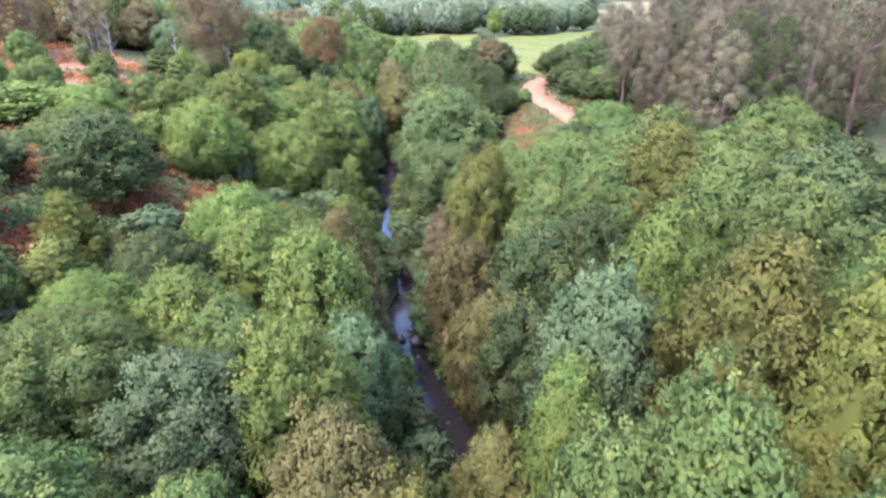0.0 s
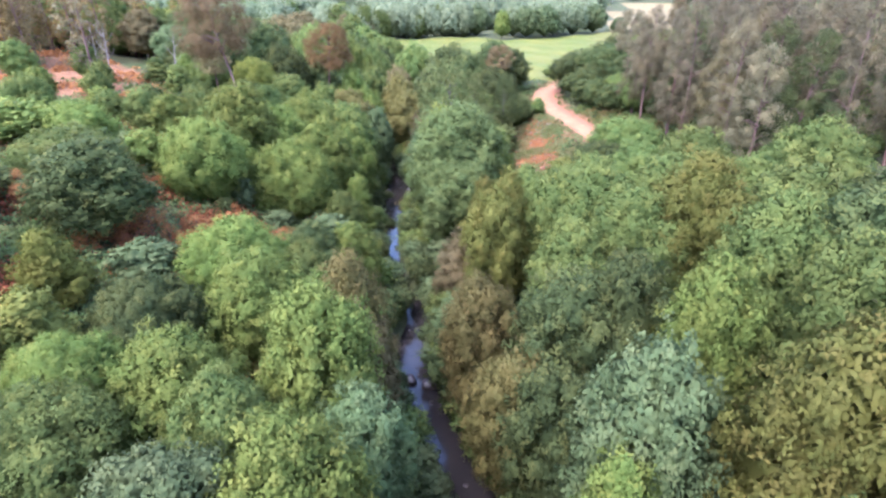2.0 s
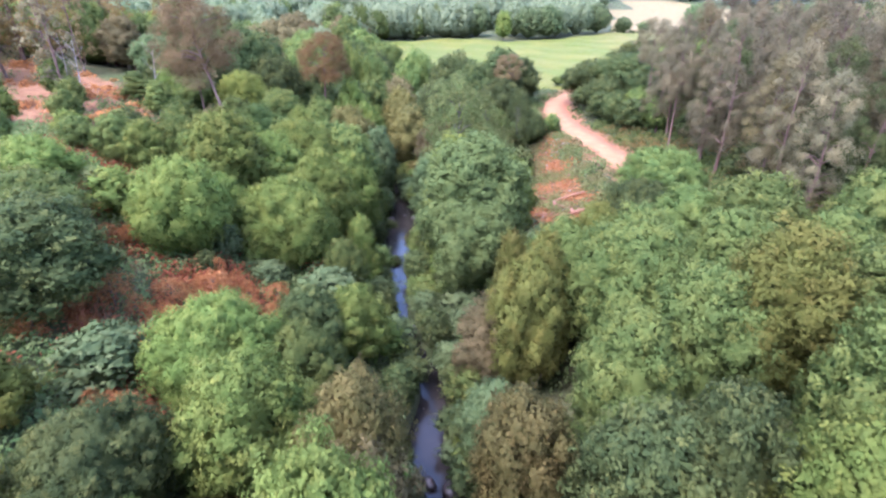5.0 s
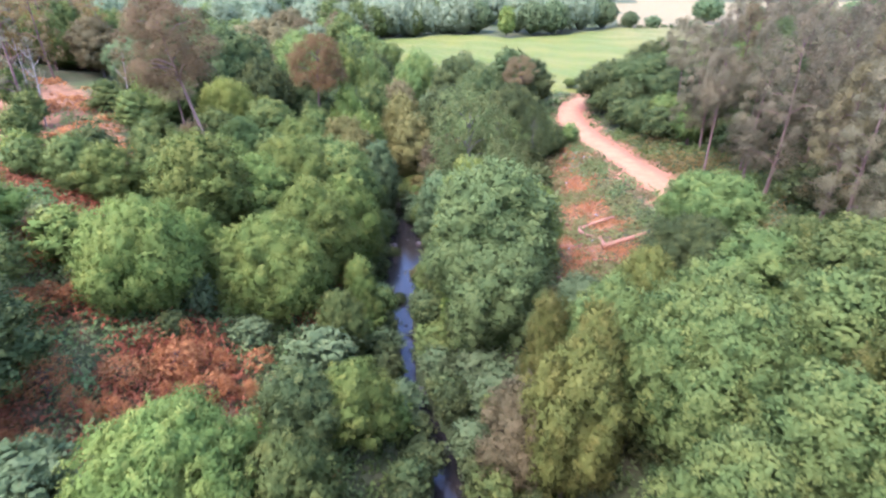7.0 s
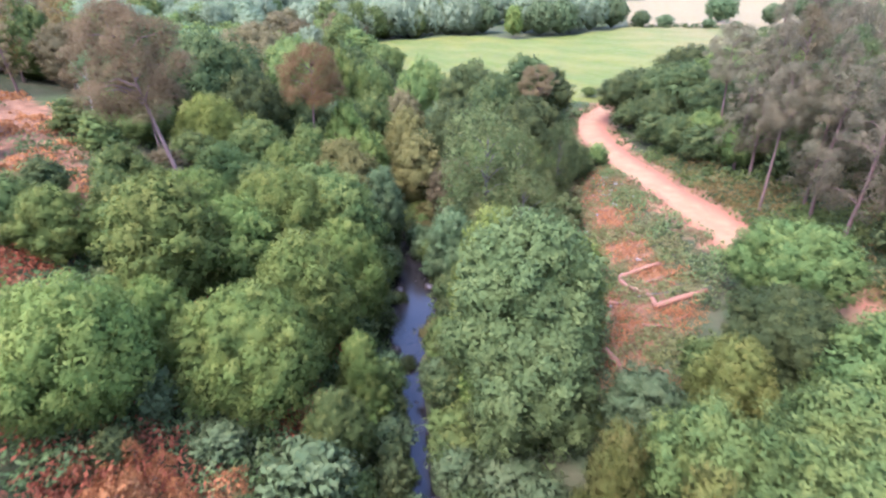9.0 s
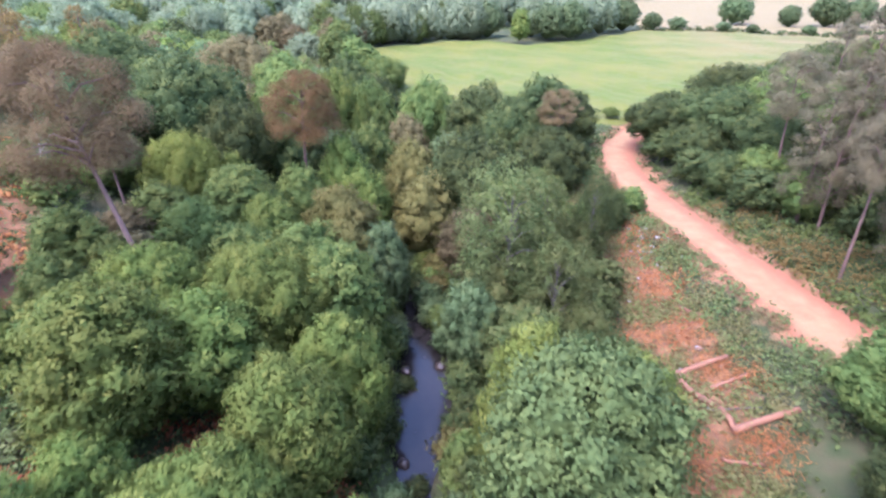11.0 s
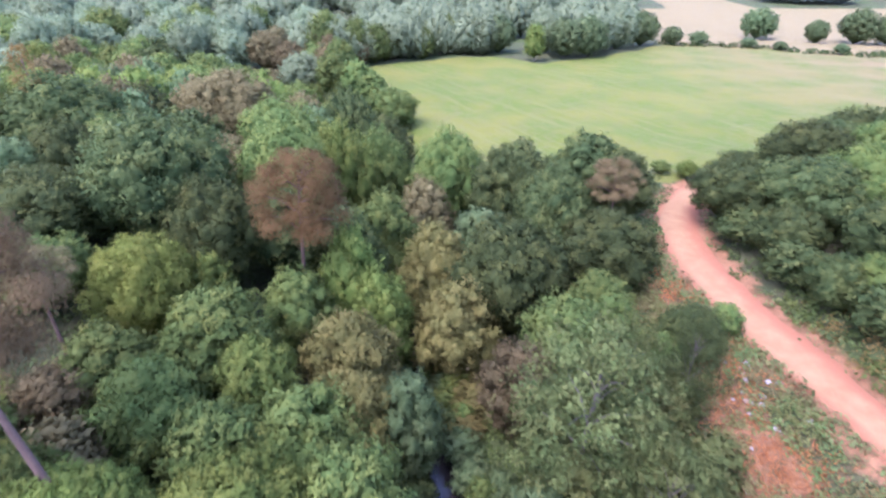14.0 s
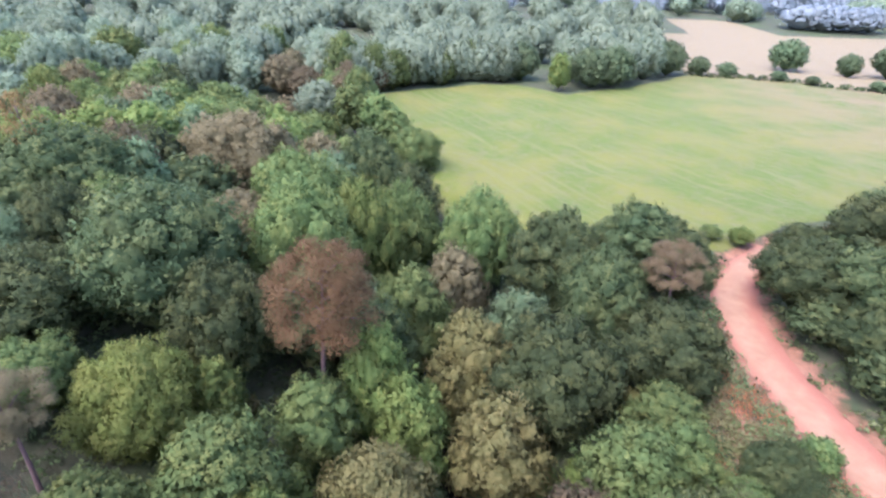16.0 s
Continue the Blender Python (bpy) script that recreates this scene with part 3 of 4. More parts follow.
def wood(name, label, spots, seed):
    """A far stand of trees that nobody could count, as one mass: (x, y, height, radius, shape, tone, detail) each."""
    rng = np.random.default_rng(seed)
    tones = sorted({q[5] for q in spots}) + ["bark"]
    verts, faces, index, base, bent = [], [], [], 0, []
    for x, y, high, r, shape, tone, detail in spots:
        _, _, blocks, stem = meshes_for(shape, int(rng.integers(3)), detail)
        a = rng.uniform(0, 6.28)
        turn = np.array([[math.cos(a), -math.sin(a), 0], [math.sin(a), math.cos(a), 0], [0, 0, 1]])
        scale, foot = np.array([r / BASE_R[shape], r / BASE_R[shape], high / 9.5]), np.array([x, y, gz(x, y)])
        for part_blocks, slot in ((blocks, tones.index(tone)), (stem if detail != "dim" else [], len(tones) - 1)):
            for v, f, *n in part_blocks:
                verts.append((v * scale) @ turn.T + foot)
                bent.append(n[0] @ turn.T if n else np.tile([0.0, 0.0, 0.0], (len(v), 1)))
                faces.append(np.asarray(f) + base)
                index.append(np.full(len(f), slot))
                base += len(v)
    me = mesh_of(name, np.vstack(verts), faces, [PINE_BARK if tone == "bark" else LEAF[tone] for tone in tones], np.vstack(bent), np.concatenate(index))
    return tagged(new(name, me), label, "woodland", kind="stuff")


PLACED = []
turns = random.Random(7)


def tree(x, y, top, radius, shape, look_key, detail="", lean=None, group=""):
    """A tree with its crown's top at a height and of a radius; its trunk goes down into the ground."""
    z = gz(x, y)
    high = max(1.2, top - z)
    shrub = high < 4.2
    if not detail:
        detail = "low" if shrub else "close" if (y < 34 and -10 < x < 18) or (y < 64 and -17 < x < 14) else "near" if y < 80 and abs(x) < 23 and (y > 26 or abs(x) < 17) else "mid"
    if shape == "round" and high < 2.2 * radius and not shrub:
        shape = "oak"
    variant = turns.randrange(3)
    scale = (radius / BASE_R[shape], radius / BASE_R[shape], high / 9.5)
    rx, ry = lean or (turns.uniform(-3, 3), turns.uniform(-3, 3))
    m = pose(x, y, z, rx, ry, 0) @ pose(0, 0, 0, 0, 0, turns.uniform(0, 360))
    key = (shape, variant, detail, look_key, shrub)
    if key in FIRST:
        root, first_scale = FIRST[key]
        ob = copy_thing(root, m @ Matrix.Diagonal((*(s / f / f for s, f in zip(scale, first_scale)), 1)))
        ob.matrix_basis = m @ Matrix.Diagonal((*scale, 1))
    else:
        crown_mesh, trunk_mesh = meshes_for(shape, variant, detail)[:2]
        ob = new("shrub" if shrub else {"pine": "pine_tree", "fir": "pine_tree", "oak": "oak_tree", "tall": "alder_tree", "cone": "birch_tree", "loose": "willow_tree", "airy": "willow_tree"}.get(shape, "tree"))
        trunk, crown = new("trunk", trunk_mesh), new("crown", crown_mesh)
        trunk.parent = crown.parent = ob
        crown.material_slots[0].link = "OBJECT"
        crown.material_slots[0].material = LEAF[look_key]
        ob.matrix_basis = m @ Matrix.Diagonal((*scale, 1))
        if shrub:
            tagged(ob, LOOKS[look_key] + " low bushy shrub among the undergrowth", "shrub")
        else:
            tagged(ob, LOOKS[look_key] + " " + KINDS[shape], "tree")
        FIRST[key] = ob, scale
    if group:
        ob["group"] = group
    if not shrub:
        PLACED.append((x, y, radius))
    return ob


# ---- the trees that stand out, from the near end of the valley to the meadow: x, y, height of the top, crown radius ----
for spec in (
    # west bank
    (-20.0, 45.0, 14.2, 3.4, "round", "bright"), (-20.3, 54.3, 15.4, 3.5, "round", "bright"), (-14.0, 48.2, 11.6, 4.1, "round", "bright"),
    (-12.0, 53.2, 12.3, 3.2, "round", "bright"), (-8.6, 49.8, 7.9, 1.9, "cone", "bright"), (-28.2, 41.4, 14.2, 3.8, "round", "green"), (-31.0, 47.0, 15.0, 3.4, "round", "bright"), (-25.8, 47.4, 12.6, 2.2, "round", "bright"), (-30.5, 57.0, 14.6, 2.2, "round", "green"), (-27.4, 56.0, 14.2, 2.2, "round", "bright"), (-24.6, 38.6, 11.6, 2.2, "round", "green"),
    (-35.4, 45.0, 15.5, 4.6, "oak", "bright"), (-31.5, 36.0, 12.5, 3.0, "round", "dark"), (-18.2, 22.2, 11.8, 2.4, "cone", "yellow"),
    (-14.6, 24.2, 11.2, 2.9, "round", "dark"), (-13.5, 32.0, 11.1, 3.4, "round", "bright"), (-10.8, 27.4, 11.2, 2.9, "round", "bright"),
    (-5.9, 21.0, 12.8, 2.7, "tall", "bright"), (-6.0, 26.2, 11.9, 2.4, "round", "olive"), (-5.3, 24.0, 10.0, 2.1, "round", "brown"),
    (-7.7, 38.6, 8.0, 2.1, "round", "bright"), (-9.8, 37.5, 8.6, 2.2, "round", "dark"), (-10.0, 42.6, 6.9, 2.2, "loose", "grey"),
    (-13.9, 15.3, 12.0, 3.2, "round", "green"), (-8.7, 13.2, 12.0, 2.6, "loose", "grey"), (-5.6, 14.8, 12.6, 2.6, "round", "bright"),
    (-3.9, 18.6, 10.4, 2.1, "loose", "grey"), (-10.8, 8.8, 12.5, 2.6, "round", "green"), (-3.3, 10.4, 12.0, 2.4, "round", "olive"),
    (-0.8, 9.0, 11.0, 1.9, "cone", "yellow"), (-15.0, 19.2, 11.5, 2.3, "round", "bright"), (-18.0, 14.0, 13.0, 3.0, "round", "green"),
    (-20.8, 27.4, 12.4, 2.1, "cone", "lime"), (-22.8, 35.0, 15.0, 3.5, "tall", "dark", "near"), (-18.4, 31.4, 9.8, 2.2, "round", "grey"), (-11.0, 19.5, 11.6, 2.6, "round", "bright"), (-8.2, 17.6, 11.6, 2.2, "round", "green"),
    (-20.5, 18.5, 13.5, 2.8, "round", "green"), (-26.0, 20.5, 14.5, 3.0, "round", "green"), (-9.2, 32.5, 9.4, 2.2, "round", "green"),
    (-8.0, 4.5, 12.5, 2.6, "round", "green"), (-2.5, 4.5, 11.5, 2.4, "loose", "green"), (-16.0, 8.0, 13.5, 3.0, "round", "green"),
    # east bank
    (0.5, 50.8, 14.2, 4.4, "tall", "alder"), (3.4, 53.8, 11.8, 2.5, "round", "lime"), (-1.2, 54.2, 13.4, 2.4, "round", "lime"), (-0.6, 69.0, 16.0, 4.3, "airy", "broom"), (2.8, 73.0, 13.6, 2.5, "airy", "broom"), (7.3, 73.2, 13.6, 1.8, "airy", "dark", "close"), (3.0, 65.5, 11.6, 2.8, "airy", "broom"), (12.6, 79.6, 9.4, 1.2, "round", "green"), (0.4, 47.4, 10.2, 3.3, "tall", "alder"),
    (1.3, 26.5, 10.2, 2.3, "tall", "olive"), (2.5, 22.0, 9.2, 2.2, "round", "olive"), (0.8, 36.6, 8.0, 2.2, "round", "brown"), (0.6, 31.0, 6.8, 2.0, "loose", "grey"),
    (4.8, 23.2, 12.4, 2.9, "loose", "dark"), (2.5, 35.2, 12.0, 2.3, "round", "yellow"), (3.9, 36.3, 12.6, 2.1, "cone", "yellow"),
    (8.9, 36.8, 13.2, 4.4, "oak", "green"), (7.4, 23.4, 13.4, 2.5, "round", "dark"), (6.0, 16.4, 13.6, 2.8, "loose", "grey"),
    (10.0, 14.9, 15.4, 3.0, "round", "yellow"), (19.5, 25.6, 15.2, 3.4, "round", "dark"), (11.4, 11.6, 16.0, 2.6, "cone", "lime"),
    (7.0, 9.0, 14.6, 2.4, "round", "green"), (9.0, 6.4, 15.4, 2.4, "round", "green"), (4.2, 14.6, 10.8, 2.4, "cone", "bright"),
    (4.6, 9.4, 12.6, 2.3, "loose", "green"), (13.6, 31.6, 15.2, 3.0, "round", "yellow"), (17.2, 40.4, 14.4, 3.2, "round", "green"),
    (26.0, 40.5, 15.0, 3.8, "round", "green"), (10.6, 31.6, 13.2, 3.0, "round", "green"), (9.9, 21.4, 14.0, 2.4, "round", "bright"),
    (19.0, 31.0, 14.6, 3.2, "round", "green"), (30.8, 49.0, 14.4, 3.8, "round", "dark"), (3.8, 19.6, 10.2, 2.2, "loose", "dark"),
    (12.6, 47.4, 11.6, 3.0, "round", "dark"), (10.2, 48.2, 7.8, 1.7, "round", "green"), (9.8, 39.6, 12.8, 2.7, "round", "green"),
    (5.0, 39.9, 12.0, 2.6, "round", "green"), (2.4, 40.0, 11.0, 1.9, "cone", "yellow"), (16.6, 53.2, 12.4, 3.5, "oak", "green", "near"),
    (14.5, 37.5, 13.5, 3.0, "round", "green"), (15.5, 20.5, 15.5, 3.0, "loose", "green"), (14.8, 43.5, 12.5, 2.8, "round", "green"),
    (6.4, 29.4, 12.0, 2.6, "round", "green"), (5.4, 44.8, 9.0, 2.2, "loose", "grey"), (14.6, 25.6, 15.0, 2.9, "round", "green"), (15.8, 13.5, 16.5, 3.0, "round", "green"),
    (2.2, 14.5, 7.4, 1.8, "round", "olive"), (12.5, 4.0, 15.5, 2.8, "round", "green"), (22.0, 18.0, 15.5, 3.2, "round", "green"), (24.5, 31.0, 14.5, 3.2, "round", "dark"), (19.6, 37.0, 13.6, 2.5, "round", "green"), (18.4, 45.6, 12.2, 2.2, "round", "green"),
    # the middle of the valley
    (-22.6, 57.6, 13.0, 3.6, "round", "green"), (-15.8, 63.6, 12.6, 4.5, "oak", "bright"), (-11.7, 66.0, 11.6, 3.3, "round", "green"),
    (-22.6, 63.5, 12.6, 3.2, "round", "bright"), (-14.6, 70.0, 11.0, 3.4, "loose", "green"), (-18.6, 68.8, 11.6, 2.8, "round", "green"), (-18.0, 73.2, 11.8, 2.6, "round", "bright"), (-22.8, 70.4, 12.6, 2.8, "round", "green"), (-11.0, 59.0, 10.6, 3.0, "round", "bright"), (-18.0, 58.5, 12.6, 3.4, "round", "bright"),
    (-32.0, 70.6, 10.8, 2.2, "round", "bright"), (-9.1, 73.0, 9.8, 2.1, "loose", "grey"), (-12.0, 72.4, 10.0, 2.5, "round", "olive"),
    (-13.4, 76.7, 11.4, 3.4, "round", "olive"), (-21.2, 76.4, 13.2, 3.5, "round", "green"), (-27.0, 80.0, 14.9, 3.4, "round", "lime", "near"),
    (-17.4, 82.0, 11.2, 2.6, "round", "green"), (-11.4, 82.8, 10.8, 2.6, "loose", "bright"), (-6.2, 81.6, 10.2, 3.2, "round", "olive"),
    (-7.9, 88.8, 11.4, 3.2, "round", "olive"), (0.6, 71.2, 10.0, 3.6, "loose", "broom"), (3.4, 68.8, 9.2, 2.6, "loose", "broom"), (-3.0, 65.6, 8.6, 2.2, "loose", "grey"), (0.2, 62.4, 8.8, 2.8, "loose", "broom"), (5.8, 73.6, 9.2, 2.6, "loose", "broom"), (4.2, 63.4, 7.8, 2.2, "loose", "broom"),
    (4.4, 79.6, 10.2, 2.6, "loose", "green"), (2.6, 74.6, 10.4, 2.6, "loose", "broom"), (6.8, 69.2, 8.0, 1.9, "loose", "broom"), (5.6, 66.0, 7.8, 1.9, "loose", "broom"), (7.0, 77.0, 9.0, 2.0, "loose", "green"), (-0.8, 67.2, 9.0, 2.4, "loose", "broom"), (2.4, 59.6, 7.4, 2.0, "loose", "broom"), (6.0, 61.0, 6.8, 1.5, "loose", "broom"), (1.2, 78.2, 11.0, 3.4, "loose", "green"), (-2.6, 75.6, 9.6, 2.8, "loose", "brown"), (9.4, 78.2, 10.0, 2.2, "round", "dark"),
    (4.6, 83.0, 10.0, 2.6, "round", "green"), (-14.4, 85.6, 13.0, 2.4, "round", "bright"), (-1.5, 86.2, 12.8, 4.6, "oak", "dark"), (7.1, 88.8, 12.4, 4.2, "oak", "dark"),
    (0.8, 100.2, 14.8, 4.6, "oak", "dark"), (7.8, 101.5, 15.6, 3.9, "round", "dark"), (3.0, 94.5, 14.2, 4.0, "oak", "dark"), (11.2, 97.8, 14.4, 2.8, "round", "dark"),
    (-6.4, 105.8, 14.6, 4.2, "oak", "green"), (-12.0, 95.0, 12.0, 3.4, "round", "green"), (-9.0, 99.5, 11.5, 3.0, "round", "brown"), (12.8, 103.6, 13.0, 1.8, "round", "dark"), (-3.2, 93.0, 11.0, 3.0, "round", "grey"),
    # the oak wood on the western rise
    (-30.9, 91.4, 19.8, 6.2, "oak", "dark"), (-21.5, 98.6, 17.9, 5.0, "oak", "green"), (-43.7, 102, 21.0, 6.2, "oak", "dark"), (-37.1, 86.0, 17.5, 4.4, "oak", "dark"),
    (-19.5, 124, 15.0, 5.4, "oak", "dark"), (-13.8, 132, 13.8, 4.2, "oak", "green"), (-32.6, 117, 19.0, 6.0, "oak", "brown"), (-33.3, 80.5, 14.6, 3.0, "round", "green"),
    (-25.0, 108, 17.5, 5.2, "oak", "green"), (-14.5, 110, 13.8, 4.4, "oak", "green"), (-17.9, 104, 16.0, 4.0, "oak", "bright"), (-13.6, 118, 13.2, 3.6, "round", "dark"),
    (-26.1, 73.0, 13.0, 2.6, "round", "green"), (-25.6, 67.6, 11.4, 2.2, "loose", "brown"), (-23.4, 65.8, 9.4, 1.8, "round", "bright"), (-27.4, 70.6, 12.2, 2.1, "loose", "brown"), (-26.0, 63.8, 10.4, 1.9, "round", "green"), (-38.6, 77.0, 15.2, 2.4, "cone", "green"), (-34.8, 74.2, 14.6, 2.2, "cone", "green"), (-36.5, 81.0, 15.0, 2.4, "cone", "bright"),
    (-25.0, 88.0, 15.8, 4.0, "oak", "dark"), (-20.5, 91.5, 13.5, 3.4, "round", "dark"), (-14.5, 90.0, 12.0, 3.0, "round", "dark"),
    # the oaks east of the track
    (21.7, 96.4, 14.0, 4.6, "oak", "dark"), (24.6, 101.6, 13.2, 3.6, "round", "dark"), (20.2, 92.0, 11.0, 2.4, "round", "dark"), (25.6, 92.0, 15.6, 5.0, "oak", "dark"), (27.6, 83.6, 15.2, 4.6, "oak", "dark"), (30.6, 101, 16.4, 5.0, "oak", "dark"),
    (22.0, 88.4, 12.8, 3.0, "round", "dark"), (20.6, 85.4, 11.2, 2.2, "round", "dark"), (21.6, 81.6, 11.8, 2.5, "round", "dark"), (22.4, 77.8, 11.6, 2.3, "round", "dark"), (24.8, 75.2, 12.4, 2.4, "round", "green"), (24.4, 80.5, 12.6, 2.8, "round", "green"), (35.5, 105, 15.5, 5.0, "oak", "dark"), (43, 110, 15.5, 5.0, "oak", "dark"), (26.5, 100.5, 13.0, 3.6, "round", "dark"),
):
    tree(*spec)
# pines
tree(-21.8, 63.6, 24.2, 4.0, "pine", "tawny", "close", (-8, -16))
tree(-17.9, 84.8, 18.7, 4.0, "pine", "rust", "near")
for spec in ((8.8, 93.6, 15.0, 2.6, "pine", "tawny"), (-30.5, 76, 16.0, 2.4, "pine", "brown"), (24.8, 79.2, 20.6, 2.6, "pine", "pine"), (22.6, 66.5, 19.0, 2.2, "pine", "pine")):
    tree(*spec)
for x, y, lean in ((-41.5, 70.5, 7), (-44.5, 73.5, 4), (-36.0, 75.5, 9)):
    z = gz(x, y)
    k = np.linspace(0, 1, 7)
    stem = foliage_mesh("birch_stem", [tube(np.column_stack([x + lean * 0.12 * k ** 1.3, y + 0.3 * np.sin(3 * k), z - 0.2 + 7.5 * k]), 0.08 * (1 - 0.8 * k) + 0.01, 7)] + [
        tube([(x + lean * 0.12 * u, y, z + 7.3 * u), (x + lean * 0.12 * u + side * 0.7, y + 0.2, z + 7.3 * u + 0.7), (x + lean * 0.12 * u + side * 1.1, y + 0.3, z + 7.3 * u + 1.4)], [0.03, 0.018, 0.008], 5)
        for u, side in ((0.5, 1), (0.62, -1), (0.74, 1), (0.85, -1))], BIRCH_BARK)
    tagged(new("dead_birch", stem), "bare pale dead birch stem on the red slope", "tree", "dead birches on the slope")
far_pines = []
for k in range(99):                       # the pine wood east of the track
    x, y = 25.5 + 3.9 * (k % 9) + turns.uniform(-1.3, 1.3), 46 + 4.2 * (k // 9) + turns.uniform(-1.5, 1.5)
    if y > 80 and x < 33:
        continue
    high, r, tone = turns.uniform(11.5, 14.5), turns.uniform(2.1, 3.0), turns.choice(("pine", "pine", "pine", "brown", "dark"))
    if k % 9 < 4:
        tree(x, y, gz(x, y) + high, r, "fir", tone, "mid", group="pine wood beside the track")
    else:
        far_pines.append((x, y, high, r, "fir", tone, "far"))
for k in range(84):                       # pines and birches above the bare western slope
    x, y = -44 - turns.uniform(0, 52), 72 + turns.uniform(0, 42)
    far_pines.append((x, y, turns.uniform(9, 14), turns.uniform(2.2, 3.2), "fir", turns.choice(("pine", "tawny", "rust", "rust")), "far"))
wood("pine_wood", "brown-grey pines crowding behind the front trees", far_pines, 3)


def fill(n, x0, x1, y0, y1, high, wide, shapes, looks, detail, gap=0.8, keep=None):
    """Trees strewn over a stretch, clear of the track, the stream, the clearings and one another."""
    made = 0
    for _ in range(n * 12):
        if made == n:
            break
        x, y = turns.uniform(x0, x1), turns.uniform(y0, y1)
        r = turns.uniform(*wide)
        if abs(x - float(stream_x(y))) < r + 1.2 and y < 130:
            continue
        if float(from_road(x, y)[0]) < r + 2.2 or any(float(inside(p, x, y, r * 0.8)[0]) > 0.06 for p in (MEADOW, STUBBLE, CLEARING, SLOPE, FERNS)):
            continue
        if any((x - a) ** 2 + (y - b) ** 2 < (gap * (r + c)) ** 2 for a, b, c in PLACED):
            continue
        shape, tone = turns.choice(shapes), turns.choice(looks)
        if keep is None:
            tree(x, y, gz(x, y) + turns.uniform(*high), r, shape, tone, detail)
        else:
            keep.append((x, y, turns.uniform(*high), r, shape, tone, detail))
            PLACED.append((x, y, r))
        made += 1


fill(36, 3, 26, -4, 50, (5.0, 8.0), (1.7, 2.5), ("round", "loose", "round"), ("green", "bright", "yellow", "green", "dark"), "", 0.8)
fill(30, -30, -3, -4, 30, (4.4, 7.2), (1.7, 2.5), ("round", "loose"), ("green", "bright", "green", "grey"), "", 0.8)
fill(20, -30, -4, 34, 84, (4.0, 6.4), (1.6, 2.4), ("round", "loose"), ("green", "green", "bright"), "", 0.78)
fill(15, -60, -24, 14, 60, (3.2, 5.5), (1.6, 2.6), ("round", "cone"), ("green", "dark", "bright"), "mid", 0.7)
fill(14, 24, 50, 6, 46, (6, 9), (2.4, 3.2), ("round", "round", "pine"), ("green", "dark", "bright"), "mid", 0.7)
stand = []
fill(110, -75, -8, 78, 150, (6.5, 9.5), (2.8, 4.8), ("oak", "round"), ("green", "green", "grey", "brown", "bright", "dark"), "far", 0.62, stand)
# from here outwards the blue tone adds painted haze to some crowns
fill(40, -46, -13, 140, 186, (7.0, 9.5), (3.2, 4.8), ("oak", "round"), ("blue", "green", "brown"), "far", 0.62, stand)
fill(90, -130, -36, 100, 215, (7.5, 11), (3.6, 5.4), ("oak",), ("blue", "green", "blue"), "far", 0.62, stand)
fill(40, 24, 84, 80, 121, (6.5, 9.5), (2.8, 4.6), ("oak",), ("dark", "dark", "green"), "far", 0.62, stand)
for x, y, high, r, shape, tone, detail in stand:
    tree(x, y, gz(x, y) + high, r, shape, tone, "mid" if y < 104 and x > -60 else "far", group="oak wood on the rise and beside the meadow")
for k in range(190):                      # shrubs on the banks of the stream and between the trees
    y = turns.uniform(4, 92)
    x = float(stream_x(y)) + turns.choice((-1, 1)) * turns.choice((turns.uniform(2.3, 5), turns.uniform(4, 18)))
    if float(inside(CLEARING, x, y)[0]) > 0.1 or float(from_road(x, y)[0]) < 3.2 or (float(inside(FERNS, x, y)[0]) > 0.1 and k % 3):
        continue
    tree(x, y, gz(x, y) + turns.uniform(1.4, 3.4), turns.uniform(0.8, 1.7), turns.choice(("round", "loose")), turns.choice(("green", "dark", "bright", "olive", "grey")))
for k in range(84):                       # bushes leaning over the water from both banks
    y = 14 + k * 0.98 + turns.uniform(-0.4, 0.4)
    side = -1 if k % 2 else 1
    open_water = 44 < y < 72 or 17 < y < 38
    r = turns.uniform(0.9, 1.5)
    x = float(stream_x(y)) + side * (r * 0.75 + ((0.75 if 43 < y < 55 else 2.1 if 55 < y < 68 else 1.15 if side < 0 else 0.9) if open_water else 0.5))
    tree(x, y, max(gz(x, y), 0.3) + turns.uniform(1.6, 3.2), r, turns.choice(("round", "loose")), turns.choice(("green", "dark", "dark", "grey")))
for x, y, high, r, tone in ((-6.5, 56.3, 1.2, 0.8, "dark"), (-6.3, 46.0, 1.3, 0.9, "bright"), (-4.2, 60.2, 1.6, 1.0, "dark"), (-7.6, 64.9, 1.2, 0.8, "dark"), (-36.5, 60, 2.9, 1.5, "bright"), (-39, 64, 3.6, 1.6, "green"), (-34, 57, 3.4, 1.6, "green"), (-41.5, 69.5, 3.8, 1.5, "green"), (-46, 74, 4.6, 1.8, "green"), (-44, 62, 3.6, 1.6, "bright"), (-50, 68, 5, 2, "green"), (-38, 52, 4.5, 2.2, "green"), (-43, 52, 5, 2.4, "bright"), (-49, 57, 5, 2.4, "green"), (-33, 63.5, 3.8, 1.7, "dark")):
    tree(x, y, gz(x, y) + high, r, "round", tone, "mid" if high > 4.2 else "")
for k in range(34):                       # dark growth under the pines
    x, y = turns.uniform(23.5, 48), turns.uniform(46, 84)
    if float(from_road(x, y)[0]) > 5:
        tree(x, y, gz(x, y) + turns.uniform(2.2, 4.1), turns.uniform(1.2, 2.2), "round", turns.choice(("dark", "dark", "green")))
